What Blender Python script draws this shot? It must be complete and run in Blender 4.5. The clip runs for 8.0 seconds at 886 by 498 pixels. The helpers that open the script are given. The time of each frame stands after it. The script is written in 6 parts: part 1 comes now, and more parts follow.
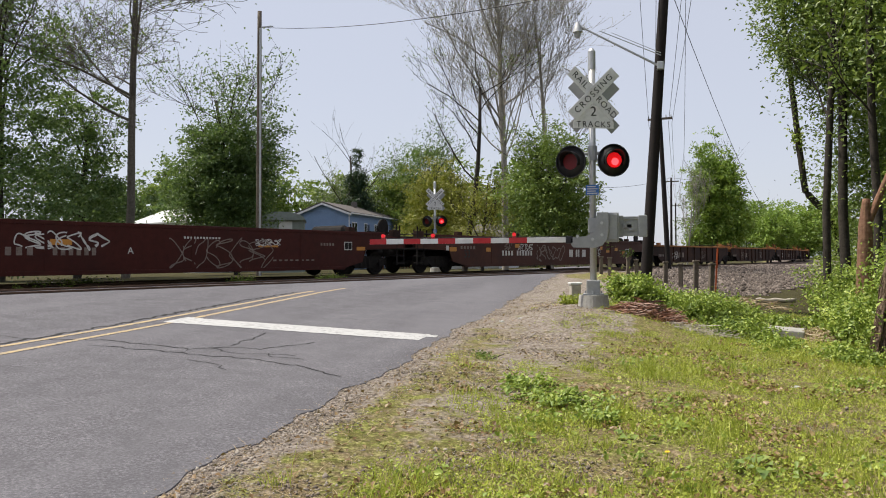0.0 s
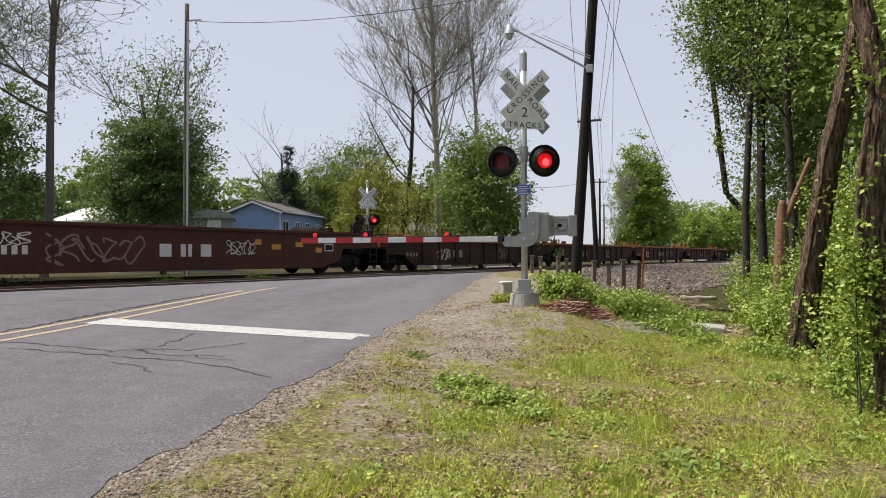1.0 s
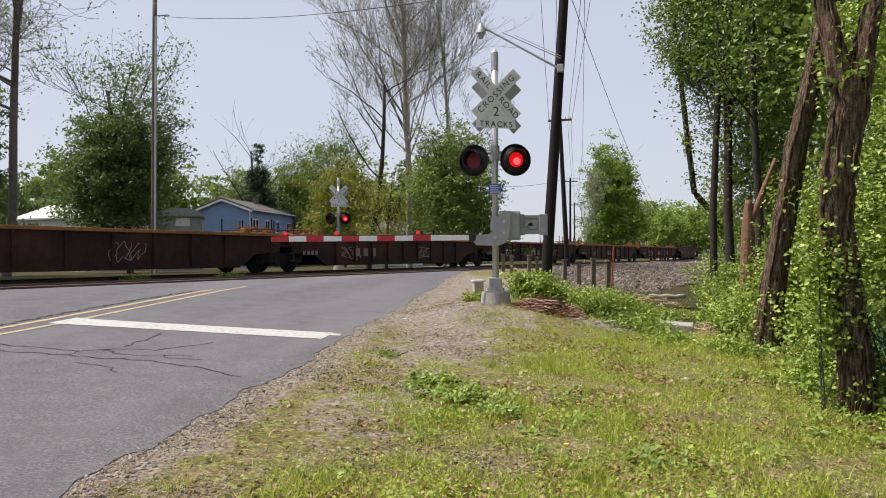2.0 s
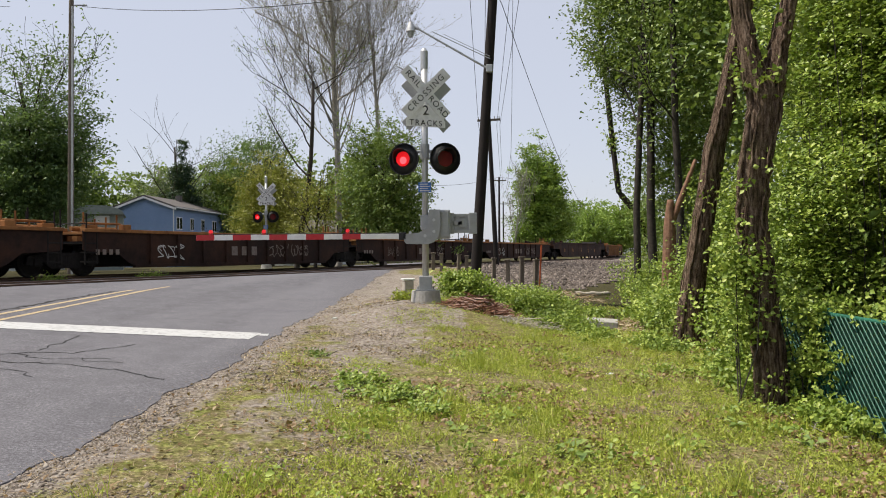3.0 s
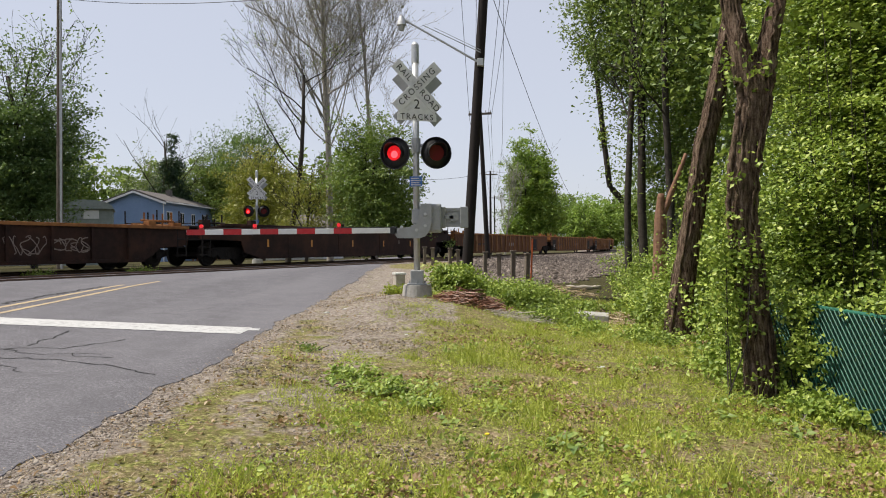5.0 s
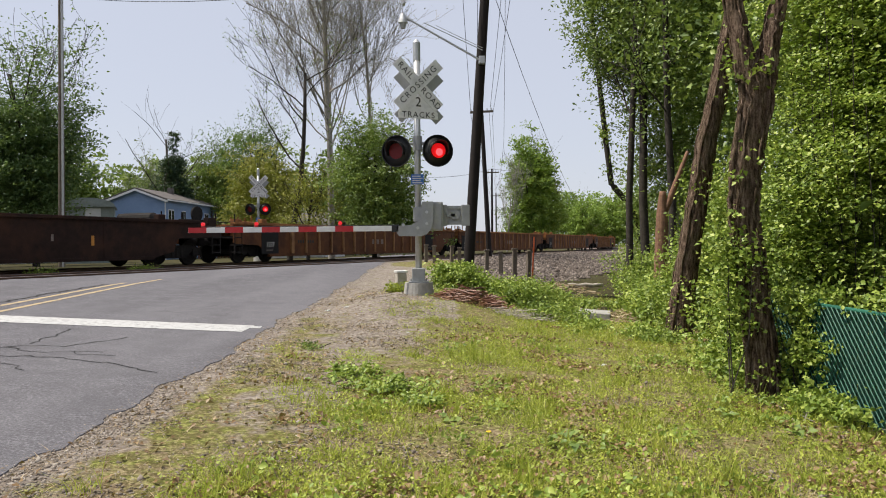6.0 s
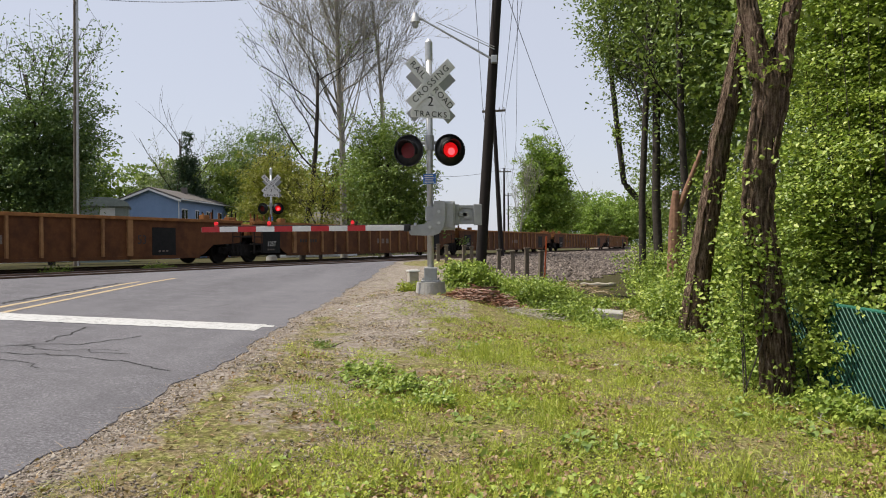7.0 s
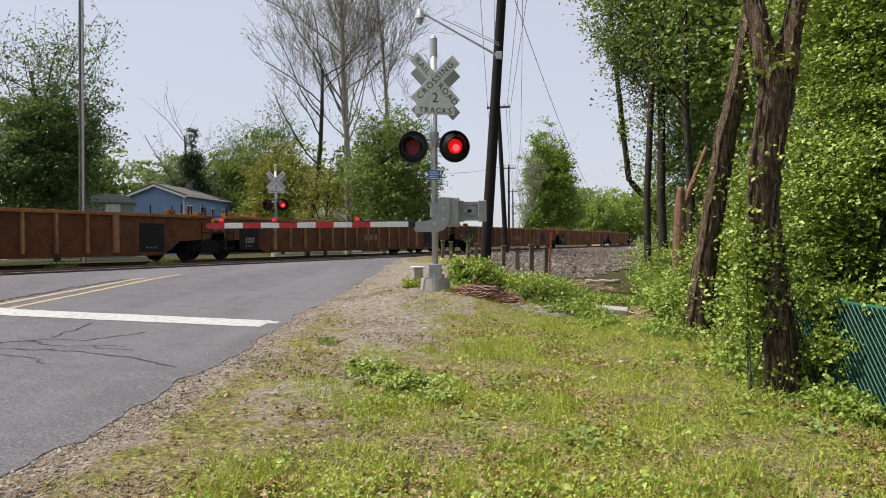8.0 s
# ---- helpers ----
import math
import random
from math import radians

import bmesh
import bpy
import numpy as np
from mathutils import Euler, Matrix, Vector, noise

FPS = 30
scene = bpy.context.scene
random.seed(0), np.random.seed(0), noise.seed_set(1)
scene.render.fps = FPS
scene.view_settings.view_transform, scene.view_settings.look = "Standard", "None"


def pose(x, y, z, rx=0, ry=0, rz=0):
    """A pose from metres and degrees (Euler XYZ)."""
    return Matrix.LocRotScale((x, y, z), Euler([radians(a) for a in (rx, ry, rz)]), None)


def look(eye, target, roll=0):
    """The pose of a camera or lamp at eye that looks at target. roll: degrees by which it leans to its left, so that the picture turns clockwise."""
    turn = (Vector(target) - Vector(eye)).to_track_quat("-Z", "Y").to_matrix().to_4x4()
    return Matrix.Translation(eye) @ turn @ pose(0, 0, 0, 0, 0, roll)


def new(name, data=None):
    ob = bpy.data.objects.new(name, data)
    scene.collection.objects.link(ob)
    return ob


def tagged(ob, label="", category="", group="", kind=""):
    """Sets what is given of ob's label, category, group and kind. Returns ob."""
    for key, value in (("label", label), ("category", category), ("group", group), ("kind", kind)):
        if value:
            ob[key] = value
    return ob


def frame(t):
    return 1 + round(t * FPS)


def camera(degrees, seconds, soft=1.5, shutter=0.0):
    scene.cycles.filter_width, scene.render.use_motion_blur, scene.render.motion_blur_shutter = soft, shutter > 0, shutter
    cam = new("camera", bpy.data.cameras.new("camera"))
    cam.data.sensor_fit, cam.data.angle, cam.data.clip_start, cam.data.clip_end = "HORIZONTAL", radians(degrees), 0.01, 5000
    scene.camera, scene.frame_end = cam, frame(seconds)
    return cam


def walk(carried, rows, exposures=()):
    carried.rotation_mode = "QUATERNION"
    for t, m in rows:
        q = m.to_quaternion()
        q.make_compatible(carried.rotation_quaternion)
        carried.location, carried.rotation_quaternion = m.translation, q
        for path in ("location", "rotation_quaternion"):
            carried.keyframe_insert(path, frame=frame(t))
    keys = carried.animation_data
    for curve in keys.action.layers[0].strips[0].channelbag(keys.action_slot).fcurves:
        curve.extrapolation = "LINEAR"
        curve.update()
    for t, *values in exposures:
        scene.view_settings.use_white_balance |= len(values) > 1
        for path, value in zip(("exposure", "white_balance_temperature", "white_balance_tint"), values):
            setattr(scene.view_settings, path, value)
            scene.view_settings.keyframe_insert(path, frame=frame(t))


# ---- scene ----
# camera: a handheld pan from the verge, eye 1.6 m above the ground at its foot
cam = camera(60.0, 8.0, soft=1.0)
EYE = (0.0, 0.0, 1.6)
PAN = [(0.0, 13.05, 0.48, -0.08), (0.5, 9.65, 0.42, 0.06), (1.0, 8.03, 0.38, -0.08), (1.2, 7.25, 0.36, -0.09),
       (2.3, 4.85, 0.23, -0.11), (2.5, 3.63, 0.21, -0.11), (3.0, 0.67, 0.13, 0.02), (3.5, 0.0, 0.0, 0.0), (4.0, -0.02, -0.07, 0.1),
       (4.5, -0.01, -0.2, 0.13), (6.0, 0.14, -0.47, 0.16), (6.5, 0.17, -0.52, 0.32), (7.0, 1.04, -0.51, 0.11),
       (7.5, 1.55, -0.68, 0.14), (8.0, 1.38, -0.77, 0.06)]
walk(cam, [(t, pose(*EYE, 90 + 0.25 + p, r + 0.4, y)) for t, y, p, r in PAN])

# light: hazy late-morning sun, high over the tracks
SUN_AZ, SUN_EL = radians(-88.0), radians(61.0)  # azimuth from +y towards +x
sun_dir = Vector((math.sin(SUN_AZ) * math.cos(SUN_EL), math.cos(SUN_AZ) * math.cos(SUN_EL), math.sin(SUN_EL)))
world = bpy.data.worlds.new("hazy_sky")
scene.world = world
world.use_nodes = True
wn = world.node_tree
sky = wn.nodes.new("ShaderNodeTexSky")
sky.sky_type = "NISHITA"
sky.sun_disc = False
sky.sun_elevation, sky.sun_rotation = SUN_EL, SUN_AZ
sky.air_density, sky.dust_density, sky.ozone_density = 1.0, 1.2, 1.0
wn.links.new(sky.outputs[0], wn.nodes["Background"].inputs[0])
wn.nodes["Background"].inputs[1].default_value = 0.13
# thin bright haze over the whole sky
haze = wn.nodes.new("ShaderNodeBackground")
haze.inputs[0].default_value, haze.inputs[1].default_value = (0.79, 0.81, 0.92, 1), 0.75
both = wn.nodes.new("ShaderNodeMixShader")
both.inputs[0].default_value = 0.78
wn.links.new(wn.nodes["Background"].outputs[0], both.inputs[1])
wn.links.new(haze.outputs[0], both.inputs[2])
wn.links.new(both.outputs[0], wn.nodes["World Output"].inputs[0])
sun = new("sun", bpy.data.lights.new("sun", "SUN"))
sun.data.energy, sun.data.angle, sun.data.color = 5.0, radians(0.6), (1.0, 0.93, 0.82)
sun.matrix_world = look((0, 0, 30), Vector((0, 0, 30)) - sun_dir)
scene.view_settings.exposure = 0.2

# ---- plan -------------------------------------------------------------
HEAD = radians(23.5)                       # heading of the tracks
DIR = Vector((math.sin(HEAD), math.cos(HEAD), 0))
NOR = Vector((math.cos(HEAD), -math.sin(HEAD), 0))
RAIL_Z = 1.0
NEAR_C, FAR_C = -16.4, -20.4               # track centre lines, metres left of the eye
CURVE_S, CURVE_R = 72.0, 260.0             # where the line bends to the left
Q_KEYS = (-60.0, -30.0, -9.0, -3.0, 0.0, 2.57, 5.1, 8.9, 11.8, 15.6, 20.0, 40.0)
Z_KEYS = (0.55, 0.6, 0.85, 0.94, 0.95, 0.82, 0.62, 0.42, 0.24, 0.0, -0.15, -0.3)


def track_point(c, s):
    """Point and heading on the line c metres left of the eye, at s metres along."""
    if s <= CURVE_S:
        p = NOR * c + DIR * s
        return p, HEAD
    a = (s - CURVE_S) / CURVE_R
    centre = NOR * (c - CURVE_R) + DIR * CURVE_S
    p = centre + NOR * CURVE_R * math.cos(a) + DIR * CURVE_R * math.sin(a)
    return p, HEAD - a


def q_of(x, y):
    """Distance from the near rail on the camera's side; follows the bend."""
    u, s = NOR.x * x + NOR.y * y, DIR.x * x + DIR.y * y
    c0 = -15.6
    if s > CURVE_S:
        u = math.hypot(u - (c0 - CURVE_R), s - CURVE_S) + c0 - CURVE_R
    return u - c0


def ground_z(x, y):
    q = q_of(x, y)
    z = float(np.interp(q, Q_KEYS, Z_KEYS))
    # mound that carries the signal, and a shallow ditch beside the ballast
    z += 0.3 * math.exp(-((x + 0.4) ** 2 / 2.2 + (y - 14.9) ** 2 / 5.0)) * min(1.0, max(0.0, (x + 2.6) / 0.9))
    z -= 0.14 * math.exp(-((x - 2.6) ** 2 / 1.6 + (y - 15.5) ** 2 / 6.0))
    return z


ROAD_R = -2.57


def road_right(y):
    return ROAD_R + 0.04 * math.sin(y * 0.9) + 0.035 * math.sin(y * 2.3 + 1) + 0.03 * math.sin(y * 5.1) + 0.02 * math.sin(y * 11.3) + 0.03 * noise.noise((y * 4.0, 0.5, 0)) + 0.02 * noise.noise((y * 13.0, 2.5, 0))


def road_left(y):
    return float(np.interp(y, (-40, 6, 14, 42, 90), (-11.6, -11.6, -13.2, -8.6, -4.0)))


# ---- helpers for meshes and materials ---------------------------------
def mesh_of(name, verts, faces, material, smooth=False):
    me = bpy.data.meshes.new(name)
    me.from_pydata([tuple(v) for v in verts], [], faces)
    me.materials.append(material)
    if smooth:
        me.polygons.foreach_set("use_smooth", [True] * len(me.polygons))
    me.update()
    return me


def part(name, bm, material, parent=None, label="", smooth=False):
    """Link a bmesh as one mesh object, under a thing where parent is given."""
    me = bpy.data.meshes.new(name)
    bm.to_mesh(me)
    bm.free()
    me.materials.append(material)
    if smooth:
        me.polygons.foreach_set("use_smooth", [True] * len(me.polygons))
    ob = new(name, me)
    if parent:
        ob.parent = parent
    return tagged(ob, label) if label else ob


def thing(name, label, category, m=None, group="", kind=""):
    ob = new(name)
    ob.empty_display_size = 0.2
    if m is not None:
        ob.matrix_basis = m
    return tagged(ob, label, category, group, kind)


def add_box(bm, x0, x1, y0, y1, z0, z1, bevel=0.0, m=None):
    geo = bmesh.ops.create_cube(bm, size=1.0)
    vs = geo["verts"]
    for v in vs:
        v.co = Vector((x0 + (v.co.x + 0.5) * (x1 - x0), y0 + (v.co.y + 0.5) * (y1 - y0), z0 + (v.co.z + 0.5) * (z1 - z0)))
    if bevel:
        es = list({e for v in vs for e in v.link_edges})
        r = bmesh.ops.bevel(bm, geom=es, offset=bevel, segments=2, affect="EDGES", profile=0.6)
        vs = list({v for f in r["faces"] for v in f.verts} | {v for v in vs if v.is_valid})
    if m is not None:
        bmesh.ops.transform(bm, matrix=m, verts=vs)
    return vs


def box(x0, x1, y0, y1, z0, z1, bevel=0.0, m=None):
    bm = bmesh.new()
    add_box(bm, x0, x1, y0, y1, z0, z1, bevel, m)
    return bm


def add_cyl(bm, a, b, r0, r1=None, n=12, caps=True):
    """A cone or cylinder from a to b."""
    a, b = Vector(a), Vector(b)
    r1 = r0 if r1 is None else r1
    geo = bmesh.ops.create_cone(bm, cap_ends=caps, segments=n, radius1=r0, radius2=r1, depth=(b - a).length)
    m = Matrix.Translation((a + b) / 2) @ (b - a).to_track_quat("Z", "Y").to_matrix().to_4x4()
    bmesh.ops.transform(bm, matrix=m, verts=geo["verts"])
    return geo["verts"]


def cyl(a, b, r0, r1=None, n=12):
    bm = bmesh.new()
    add_cyl(bm, a, b, r0, r1, n)
    return bm


def prism(points, axis, lo, hi):
    """A flat outline (2D points) pushed out along an axis: 'x' takes (y, z), 'y' takes (x, z), 'z' takes (x, y)."""
    bm = bmesh.new()

    def at(p, d):
        return {"x": (d, p[0], p[1]), "y": (p[0], d, p[1]), "z": (p[0], p[1], d)}[axis]
    a = [bm.verts.new(at(p, lo)) for p in points]
    b = [bm.verts.new(at(p, hi)) for p in points]
    bm.faces.new(a)
    bm.faces.new(b[::-1])
    for i in range(len(points)):
        j = (i + 1) % len(points)
        bm.faces.new((a[j], a[i], b[i], b[j]))
    bmesh.ops.recalc_face_normals(bm, faces=bm.faces)
    return bm


def tube(points, radii, n=7):
    """Verts and faces of a tube through the points."""
    verts, faces = [], []
    pts = [Vector(p) for p in points]
    for i, p in enumerate(pts):
        d = (pts[min(i + 1, len(pts) - 1)] - pts[max(i - 1, 0)]).normalized()
        u = d.orthogonal().normalized() if abs(d.z) > 0.9 else d.cross(Vector((0, 0, 1))).normalized()
        if abs(d.z) > 0.9:
            u = (Vector((1, 0, 0)) - d * d.x).normalized()
        v = d.cross(u)
        for k in range(n):
            a = 2 * math.pi * k / n
            verts.append(p + (u * math.cos(a) + v * math.sin(a)) * radii[i])
    for i in range(len(pts) - 1):
        for k in range(n):
            faces.append((i * n + k, i * n + (k + 1) % n, (i + 1) * n + (k + 1) % n, (i + 1) * n + k))
    faces.append(tuple(range((len(pts) - 1) * n, len(pts) * n)))
    return verts, faces


def nodes_of(name):
    m = bpy.data.materials.new(name)
    m.use_nodes = True
    nt = m.node_tree
    return m, nt, nt.nodes["Principled BSDF"]


def noise_node(nt, vec, scale, detail=5.0, rough=0.6):
    n = nt.nodes.new("ShaderNodeTexNoise")
    n.inputs["Scale"].default_value, n.inputs["Detail"].default_value, n.inputs["Roughness"].default_value = scale, detail, rough
    nt.links.new(vec, n.inputs["Vector"])
    return n.outputs["Fac"]


def ramp(nt, fac, *stops):
    r = nt.nodes.new("ShaderNodeValToRGB")
    while len(r.color_ramp.elements) < len(stops):
        r.color_ramp.elements.new(0.5)
    for e, (p, c) in zip(r.color_ramp.elements, stops):
        e.position, e.color = p, (*c, 1) if len(c) == 3 else c
    nt.links.new(fac, r.inputs[0])
    return r.outputs[0]


def mix(nt, fac, a, b, mode="MIX"):
    n = nt.nodes.new("ShaderNodeMix")
    n.data_type, n.blend_type = "RGBA", mode
    for sock, v in ((n.inputs[0], fac), (n.inputs[6], a), (n.inputs[7], b)):
        if isinstance(v, (int, float)):
            sock.default_value = v
        elif isinstance(v, tuple):
            sock.default_value = (*v, 1)
        else:
            nt.links.new(v, sock)
    return n.outputs[2]


def maths(nt, op, a, b=0.0):
    n = nt.nodes.new("ShaderNodeMath")
    n.operation = op
    for sock, v in zip(n.inputs, (a, b)):
        if isinstance(v, (int, float)):
            sock.default_value = v
        else:
            nt.links.new(v, sock)
    return n.outputs[0]


def bump(nt, bsdf, height, strength, distance):
    b = nt.nodes.new("ShaderNodeBump")
    b.inputs["Strength"].default_value, b.inputs["Distance"].default_value = strength, distance
    nt.links.new(height, b.inputs["Height"])
    nt.links.new(b.outputs[0], bsdf.inputs["Normal"])


def coords(nt, kind="Object"):
    return nt.nodes.new("ShaderNodeTexCoord").outputs[kind]


def surface(name, c1, c2, scale=6.0, rough=0.7, metal=0.0, stain=None, stain_scale=1.2, stain_amount=0.5, relief=0.3, depth=0.01, space="Object", spec=0.35):
    """Two colours broken up by grain, with stains at a larger scale and fine relief."""
    m, nt, b = nodes_of(name)
    vec = coords(nt, space)
    fine = noise_node(nt, vec, scale, 8, 0.65)
    col = ramp(nt, fine, (0.3, c1), (0.7, c2))
    if stain:
        big = noise_node(nt, vec, stain_scale, 6, 0.7)
        fac = ramp(nt, big, (0.48, (0, 0, 0)), (0.66, (stain_amount,) * 3))
        col = mix(nt, fac, col, stain)
    nt.links.new(col, b.inputs["Base Color"])
    b.inputs["Metallic"].default_value = metal
    b.inputs["Specular IOR Level"].default_value = spec
    r = nt.nodes.new("ShaderNodeMapRange")
    r.inputs[3].default_value, r.inputs[4].default_value = max(rough - 0.12, 0.05), min(rough + 0.12, 1)
    nt.links.new(fine, r.inputs[0])
    nt.links.new(r.outputs[0], b.inputs["Roughness"])
    if relief:
        bump(nt, b, fine, relief, depth)
    return m


def glow(name, colour, strength):
    m, nt, b = nodes_of(name)
    b.inputs["Base Color"].default_value = (*colour, 1)
    b.inputs["Emission Color"].default_value = (*colour, 1)
    b.inputs["Emission Strength"].default_value = strength
    return m


def leaf_material(name, c1, c2, c3, trans=0.28):
    """Thin leaves: each island has its own green, light comes through."""
    m, nt, b = nodes_of(name)
    geo = nt.nodes.new("ShaderNodeNewGeometry")
    col = ramp(nt, geo.outputs["Random Per Island"], (0.0, c1), (0.55, c2), (1.0, c3))
    big = noise_node(nt, coords(nt), 0.5, 3)
    col = mix(nt, ramp(nt, big, (0.35, (0, 0, 0)), (0.7, (0.45,) * 3)), col, c1)
    nt.links.new(col, b.inputs["Base Color"])
    b.inputs["Roughness"].default_value = 0.45
    b.inputs["Specular IOR Level"].default_value = 0.35
    t = nt.nodes.new("ShaderNodeBsdfTranslucent")
    nt.links.new(mix(nt, 0.35, col, (0.30, 0.42, 0.04)), t.inputs[0])
    s = nt.nodes.new("ShaderNodeMixShader")
    s.inputs[0].default_value = trans
    out = nt.nodes["Material Output"]
    nt.links.new(b.outputs[0], s.inputs[1])
    nt.links.new(t.outputs[0], s.inputs[2])
    nt.links.new(s.outputs[0], out.inputs[0])
    return m


def words(name, body, size, material, parent, m, spacing=1.0, align="CENTER"):
    """Lettering with the built-in font, as a thin mesh."""
    cu = bpy.data.curves.new(name, "FONT")
    cu.body, cu.size, cu.align_x, cu.align_y, cu.extrude, cu.space_character = body, size, align, "CENTER", 0.002, spacing
    tmp = bpy.data.objects.new("tmp", cu)
    scene.collection.objects.link(tmp)
    bpy.context.view_layer.update()
    me = bpy.data.meshes.new_from_object(tmp.evaluated_get(bpy.context.evaluated_depsgraph_get()))
    bpy.data.objects.remove(tmp)
    me.materials.clear()
    me.materials.append(material)
    ob = new(name, me)
    ob.parent = parent
    ob.matrix_basis = m
    return ob


# ---- materials ---------------------------------------------------------
M_steel = surface("galvanised_steel", (0.42, 0.43, 0.44), (0.52, 0.53, 0.53), 14, 0.5, 0.6, (0.33, 0.33, 0.32), 2.0, 0.5, 0.15, 0.004)
M_grey_box = surface("grey_painted_case", (0.27, 0.28, 0.28), (0.34, 0.35, 0.35), 9, 0.5, 0.1, (0.27, 0.27, 0.26), 2.5, 0.5, 0.15, 0.004)
M_sign = surface("faded_white_sign", (0.64, 0.64, 0.64), (0.74, 0.74, 0.73), 8, 0.45, 0.0, (0.42, 0.42, 0.41), 3, 0.5, 0.1, 0.002)
M_sign_back = surface("bare_sign_back", (0.30, 0.31, 0.32), (0.36, 0.37, 0.37), 8, 0.5, 0.4, None, 1, 0, 0.1, 0.002)
M_black = surface("black_paint", (0.012, 0.012, 0.013), (0.022, 0.022, 0.023), 12, 0.45, 0.0, None, 1, 0, 0.1, 0.002)
M_lens = surface("dark_red_lens", (0.10, 0.003, 0.004), (0.15, 0.005, 0.006), 40, 0.5, 0.0, None, 1, 0, 0.2, 0.003)
M_red_glow = glow("lit_red_lamp", (1.0, 0.004, 0.010), 0.42)
M_red_core = glow("lit_lamp_core", (1.0, 0.07, 0.085), 1.7)
M_red_small = glow("lit_gate_lamp", (1.0, 0.02, 0.03), 0.35)
M_red = surface("red_reflective", (0.42, 0.015, 0.02), (0.52, 0.03, 0.035), 12, 0.45, 0.0, (0.35, 0.05, 0.05), 3, 0.3, 0.1, 0.002)
M_white = surface("white_reflective", (0.66, 0.66, 0.64), (0.76, 0.76, 0.74), 12, 0.45, 0.0, (0.52, 0.51, 0.48), 4, 0.5, 0.1, 0.002)
M_blue_sign = surface("blue_sign", (0.03, 0.12, 0.38), (0.05, 0.16, 0.44), 10, 0.4)
M_concrete = surface("concrete", (0.30, 0.29, 0.27), (0.42, 0.41, 0.38), 12, 0.9, 0.0, (0.22, 0.21, 0.19), 2, 0.6, 0.5, 0.01)
M_bark_pole = surface("creosoted_wood", (0.007, 0.005, 0.005), (0.018, 0.013, 0.011), 18, 0.9, 0.0, (0.028, 0.021, 0.018), 1.2, 0.4, 0.5, 0.01)
M_old_wood = surface("weathered_post", (0.10, 0.08, 0.06), (0.18, 0.15, 0.12), 16, 0.9, 0.0, (0.06, 0.05, 0.04), 3, 0.5, 0.5, 0.01)
M_wire = surface("black_cable", (0.02, 0.02, 0.022), (0.03, 0.03, 0.03), 5, 0.6, 0, None, 1, 0, 0)
M_rail = surface("rail_steel", (0.10, 0.06, 0.045), (0.16, 0.10, 0.07), 10, 0.6, 0.5, (0.05, 0.03, 0.025), 1.5, 0.5, 0.2, 0.005)
M_tie = surface("tie_timber", (0.05, 0.04, 0.035), (0.10, 0.085, 0.07), 10, 0.9, 0, None, 1, 0, 0.4, 0.01)
M_brown = surface("boxcar_brown_paint", (0.045, 0.012, 0.010), (0.068, 0.018, 0.014), 5, 0.55, 0.0, (0.035, 0.014, 0.012), 0.5, 0.6, 0.12, 0.006, spec=0.12)
M_brown2 = surface("weathered_brown_paint", (0.060, 0.024, 0.017), (0.085, 0.034, 0.023), 5, 0.6, 0.0, (0.035, 0.018, 0.014), 0.5, 0.6, 0.12, 0.006, spec=0.12)
M_dark = surface("grimy_dark_steel", (0.018, 0.011, 0.009), (0.036, 0.020, 0.016), 6, 0.75, 0.0, (0.075, 0.034, 0.02), 0.6, 0.6, 0.2, 0.008, spec=0.12)
M_truck = surface("truck_grime", (0.012, 0.011, 0.011), (0.03, 0.026, 0.024), 8, 0.75, 0.1, None, 1, 0, 0.3, 0.008, spec=0.12)
M_rust = surface("rusty_orange_ledge", (0.20, 0.085, 0.032), (0.32, 0.15, 0.055), 5, 0.8, 0.0, (0.10, 0.04, 0.022), 0.9, 0.7, 0.3, 0.008, spec=0.12)
M_ribbed = surface("faded_yellow_brown_paint", (0.085, 0.034, 0.015), (0.145, 0.060, 0.024), 3.0, 0.7, 0.0, (0.05, 0.022, 0.014), 0.7, 0.8, 0.2, 0.008, spec=0.12)
M_rib = surface("faded_rib_paint", (0.23, 0.115, 0.05), (0.33, 0.18, 0.08), 4.0, 0.7, 0.0, (0.10, 0.05, 0.03), 0.9, 0.6, 0.2, 0.008, spec=0.12)
M_patch = surface("black_stencil_panel", (0.012, 0.012, 0.012), (0.024, 0.023, 0.022), 8, 0.7, spec=0.1)
M_stencil = surface("white_stencil", (0.48, 0.47, 0.44), (0.62, 0.61, 0.58), 20, 0.7, 0, (0.3, 0.25, 0.22), 4, 0.4, 0)
M_stencil_old = surface("faded_stencil", (0.15, 0.11, 0.09), (0.24, 0.20, 0.17), 20, 0.7, 0, (0.10, 0.06, 0.05), 4, 0.5, 0)
M_stencil_blk = surface("black_stencil", (0.02, 0.02, 0.02), (0.03, 0.03, 0.03), 20, 0.7, 0, None, 4, 0.4, 0)
M_yellow_mark = surface("orange_label", (0.45, 0.19, 0.03), (0.55, 0.25, 0.05), 10, 0.6)


